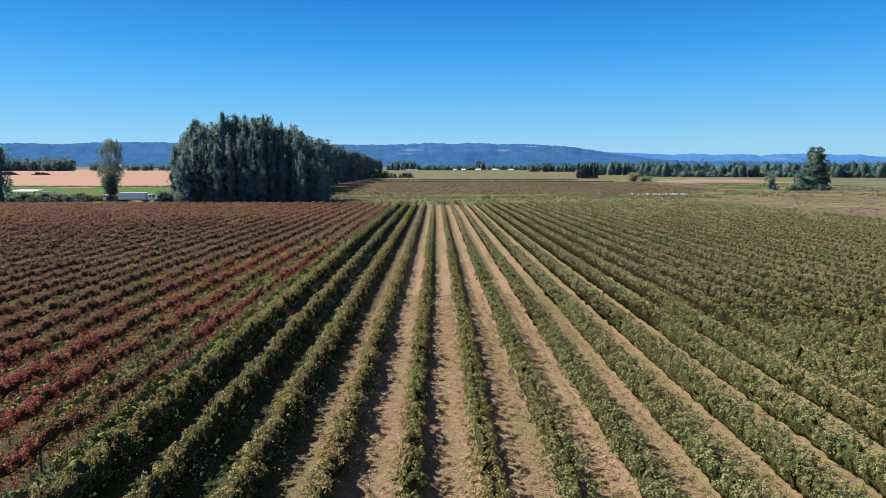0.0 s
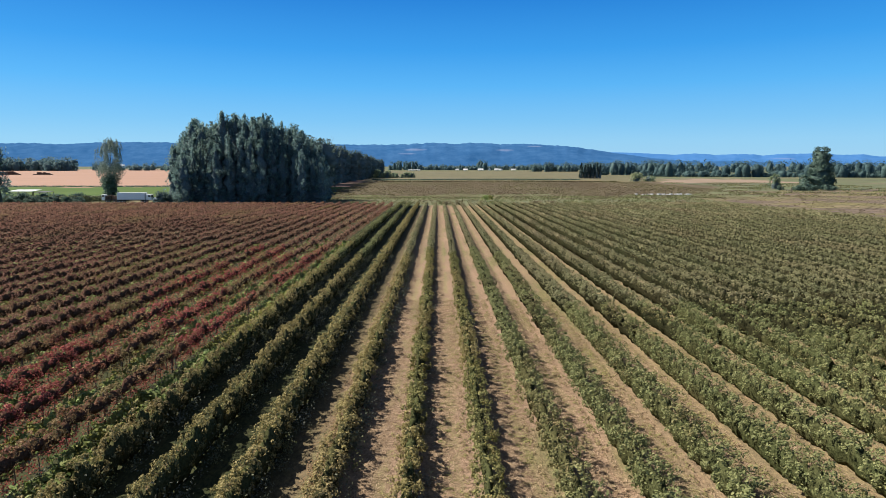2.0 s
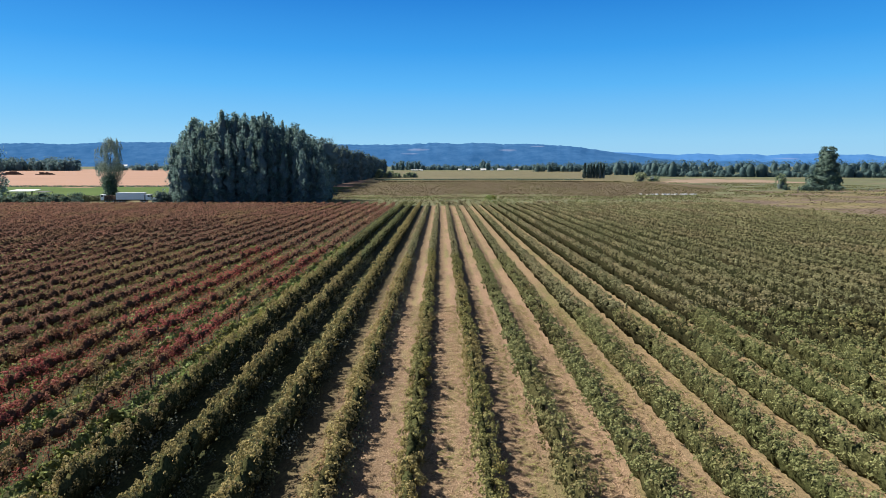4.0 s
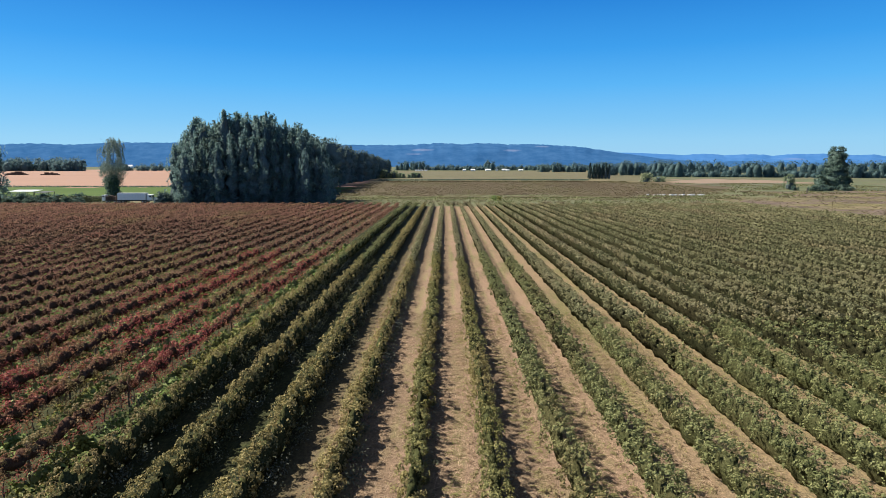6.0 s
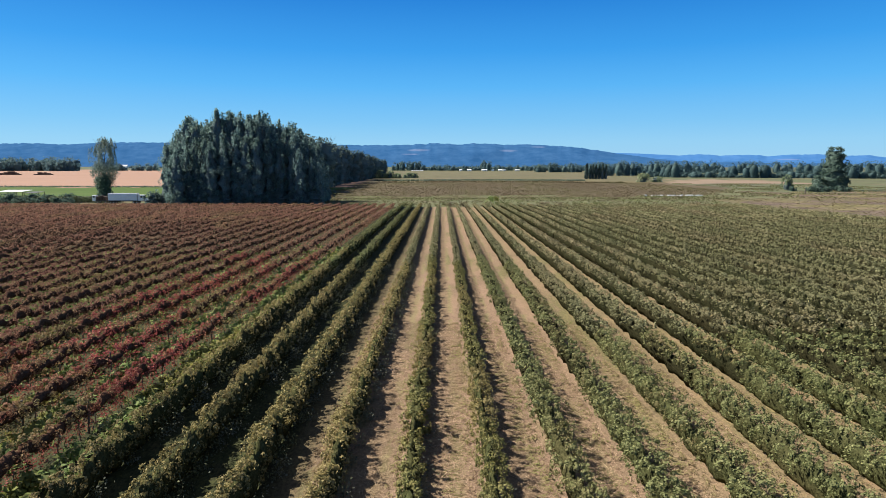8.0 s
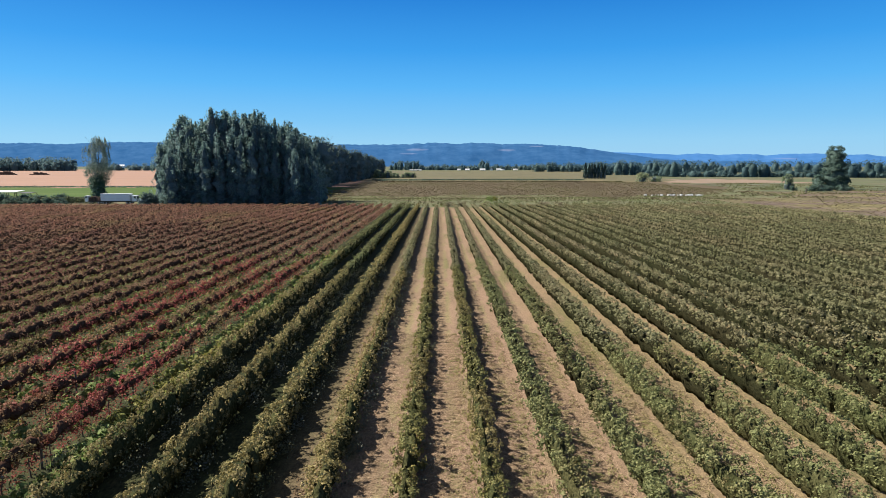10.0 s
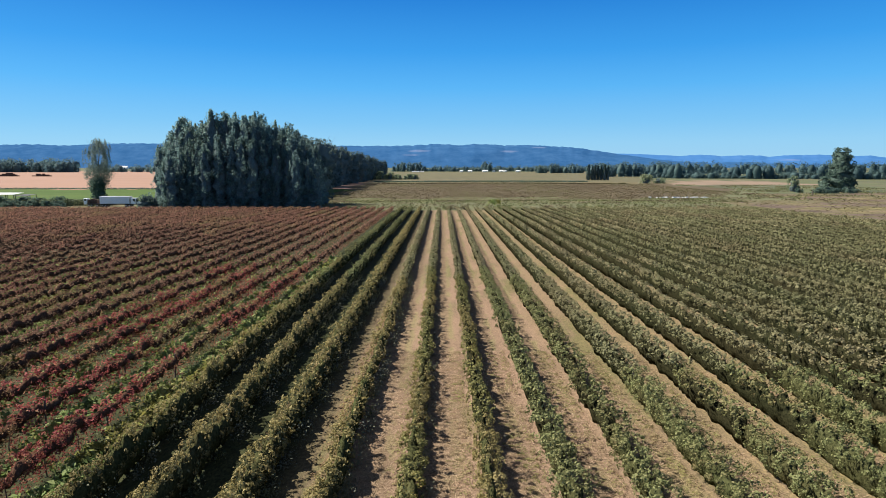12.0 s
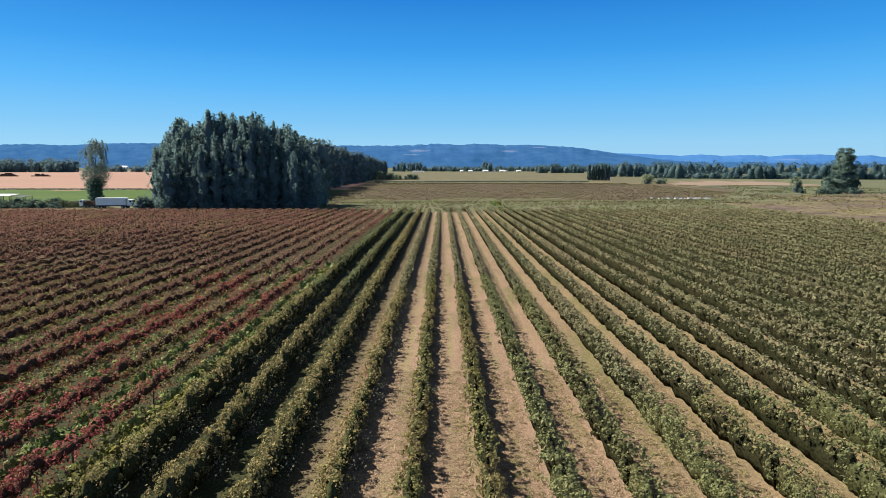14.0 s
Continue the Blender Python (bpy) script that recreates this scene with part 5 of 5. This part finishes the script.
def weed_mesh(seed, lumps, per, size):
    """Eight metres of rank weeds standing in heaps between two rows."""
    rng = np.random.default_rng(seed)
    cs, ss, os = [], [], []
    for _ in range(lumps):
        c = np.array([rng.uniform(-0.95, 0.7), rng.uniform(0, SEG), 0])
        r, h = rng.uniform(0.35, 0.68), rng.uniform(0.3, 0.9)
        d = rng.normal(size=(per, 3))
        d[:, 2] = np.abs(d[:, 2]) + 0.1
        d /= np.linalg.norm(d, axis=1, keepdims=True)
        cs.append(c + d * np.array([r, r, h]) * rng.uniform(0.6, 1.05, (per, 1)))
        os.append(d)
        ss.append(rng.uniform(0.6, 1.4, per) * size)
    v, f = cards(rng, np.vstack(cs), np.concatenate(ss), np.vstack(os), 0.5)
    return mesh_of("weeds", v, f, [M_WEED])


WEEDS = [weed_mesh(330 + i, 30, 30, 0.15) for i in range(4)]
THIN_WEEDS = [weed_mesh(340 + i, 18, 9, 0.28) for i in range(3)]
rg = random.Random(17)


def strip_plants(name, me, m, label, category):
    ob = new(name, me)
    ob.matrix_basis = m
    return tagged(ob, label, category, kind="stuff")


for k in range(-30, 15):
    x = ROW_X0 + ROW_STEP * k
    for i in range(2, 17):
        y = FIELD_SOUTH + i * SEG
        if abs(x) > 0.8 * (y + 12):
            continue
        lie = pose(0, y, ground_z(x, y), math.degrees(math.atan2(ground_z(x, y + SEG) - ground_z(x, y), SEG)))
        if k >= 0 and y < 60:
            strip_plants("green_tufts", rg.choice(GREEN_TUFTS), pose(x - 0.72, 0, 0) @ lie, "green and dry grass tufts at the foot of the bushes", "grass")
            if k > 0:
                strip_plants("green_tufts", rg.choice(GREEN_TUFTS), pose(x - 1.35 + 0.3 * math.sin(k * 2.3 + y * 0.11), 0, 0) @ lie @ Matrix.Diagonal((1.6, 1, 0.45, 1)), "green and dry grass tufts in a mown strip", "grass")
            if k < 8:
                strip_plants("cut_straw", rg.choice(LITTER), pose(x - 1.4, 0, 0) @ lie, "pale cut straw lying in a mown strip", "straw")
        if k >= 2 and y < 60:
            strip_plants("dry_tufts", rg.choice(DRY_TUFTS), pose(x + 0.9, 0, 0) @ lie @ Matrix.Diagonal((1.3, 1, 1.2, 1)), "tall dry grass at the foot of the bushes", "grass")
        if -4 <= k <= -1 and y < 76:
            strip_plants("flank_grass", rg.choice(FLANKS), pose(x - 0.72, 0, 0) @ lie @ Matrix.Diagonal((1.25 if k == -1 else 1.0, 1, 1.0 + 0.12 * k, 1)),
                         "tall olive and brown grass grown up against the bushes", "grass")
        if -5 <= k <= 1 and y < 90:
            strip_plants("wispy_grass", rg.choice(WISPS), pose(x + 0.6, 0, 0) @ lie @ Matrix.Diagonal((1, 1, 1.0 if k < 0 else 0.5, 1)), "tall wispy grey-green grass in the shade of the bushes", "grass")
        if k <= -5:
            strip_plants("weeds", rg.choice(WEEDS if y < 80 else THIN_WEEDS), pose(x + 1.2, 0, 0) @ lie, "bright green weeds between red crop rows", "weeds")
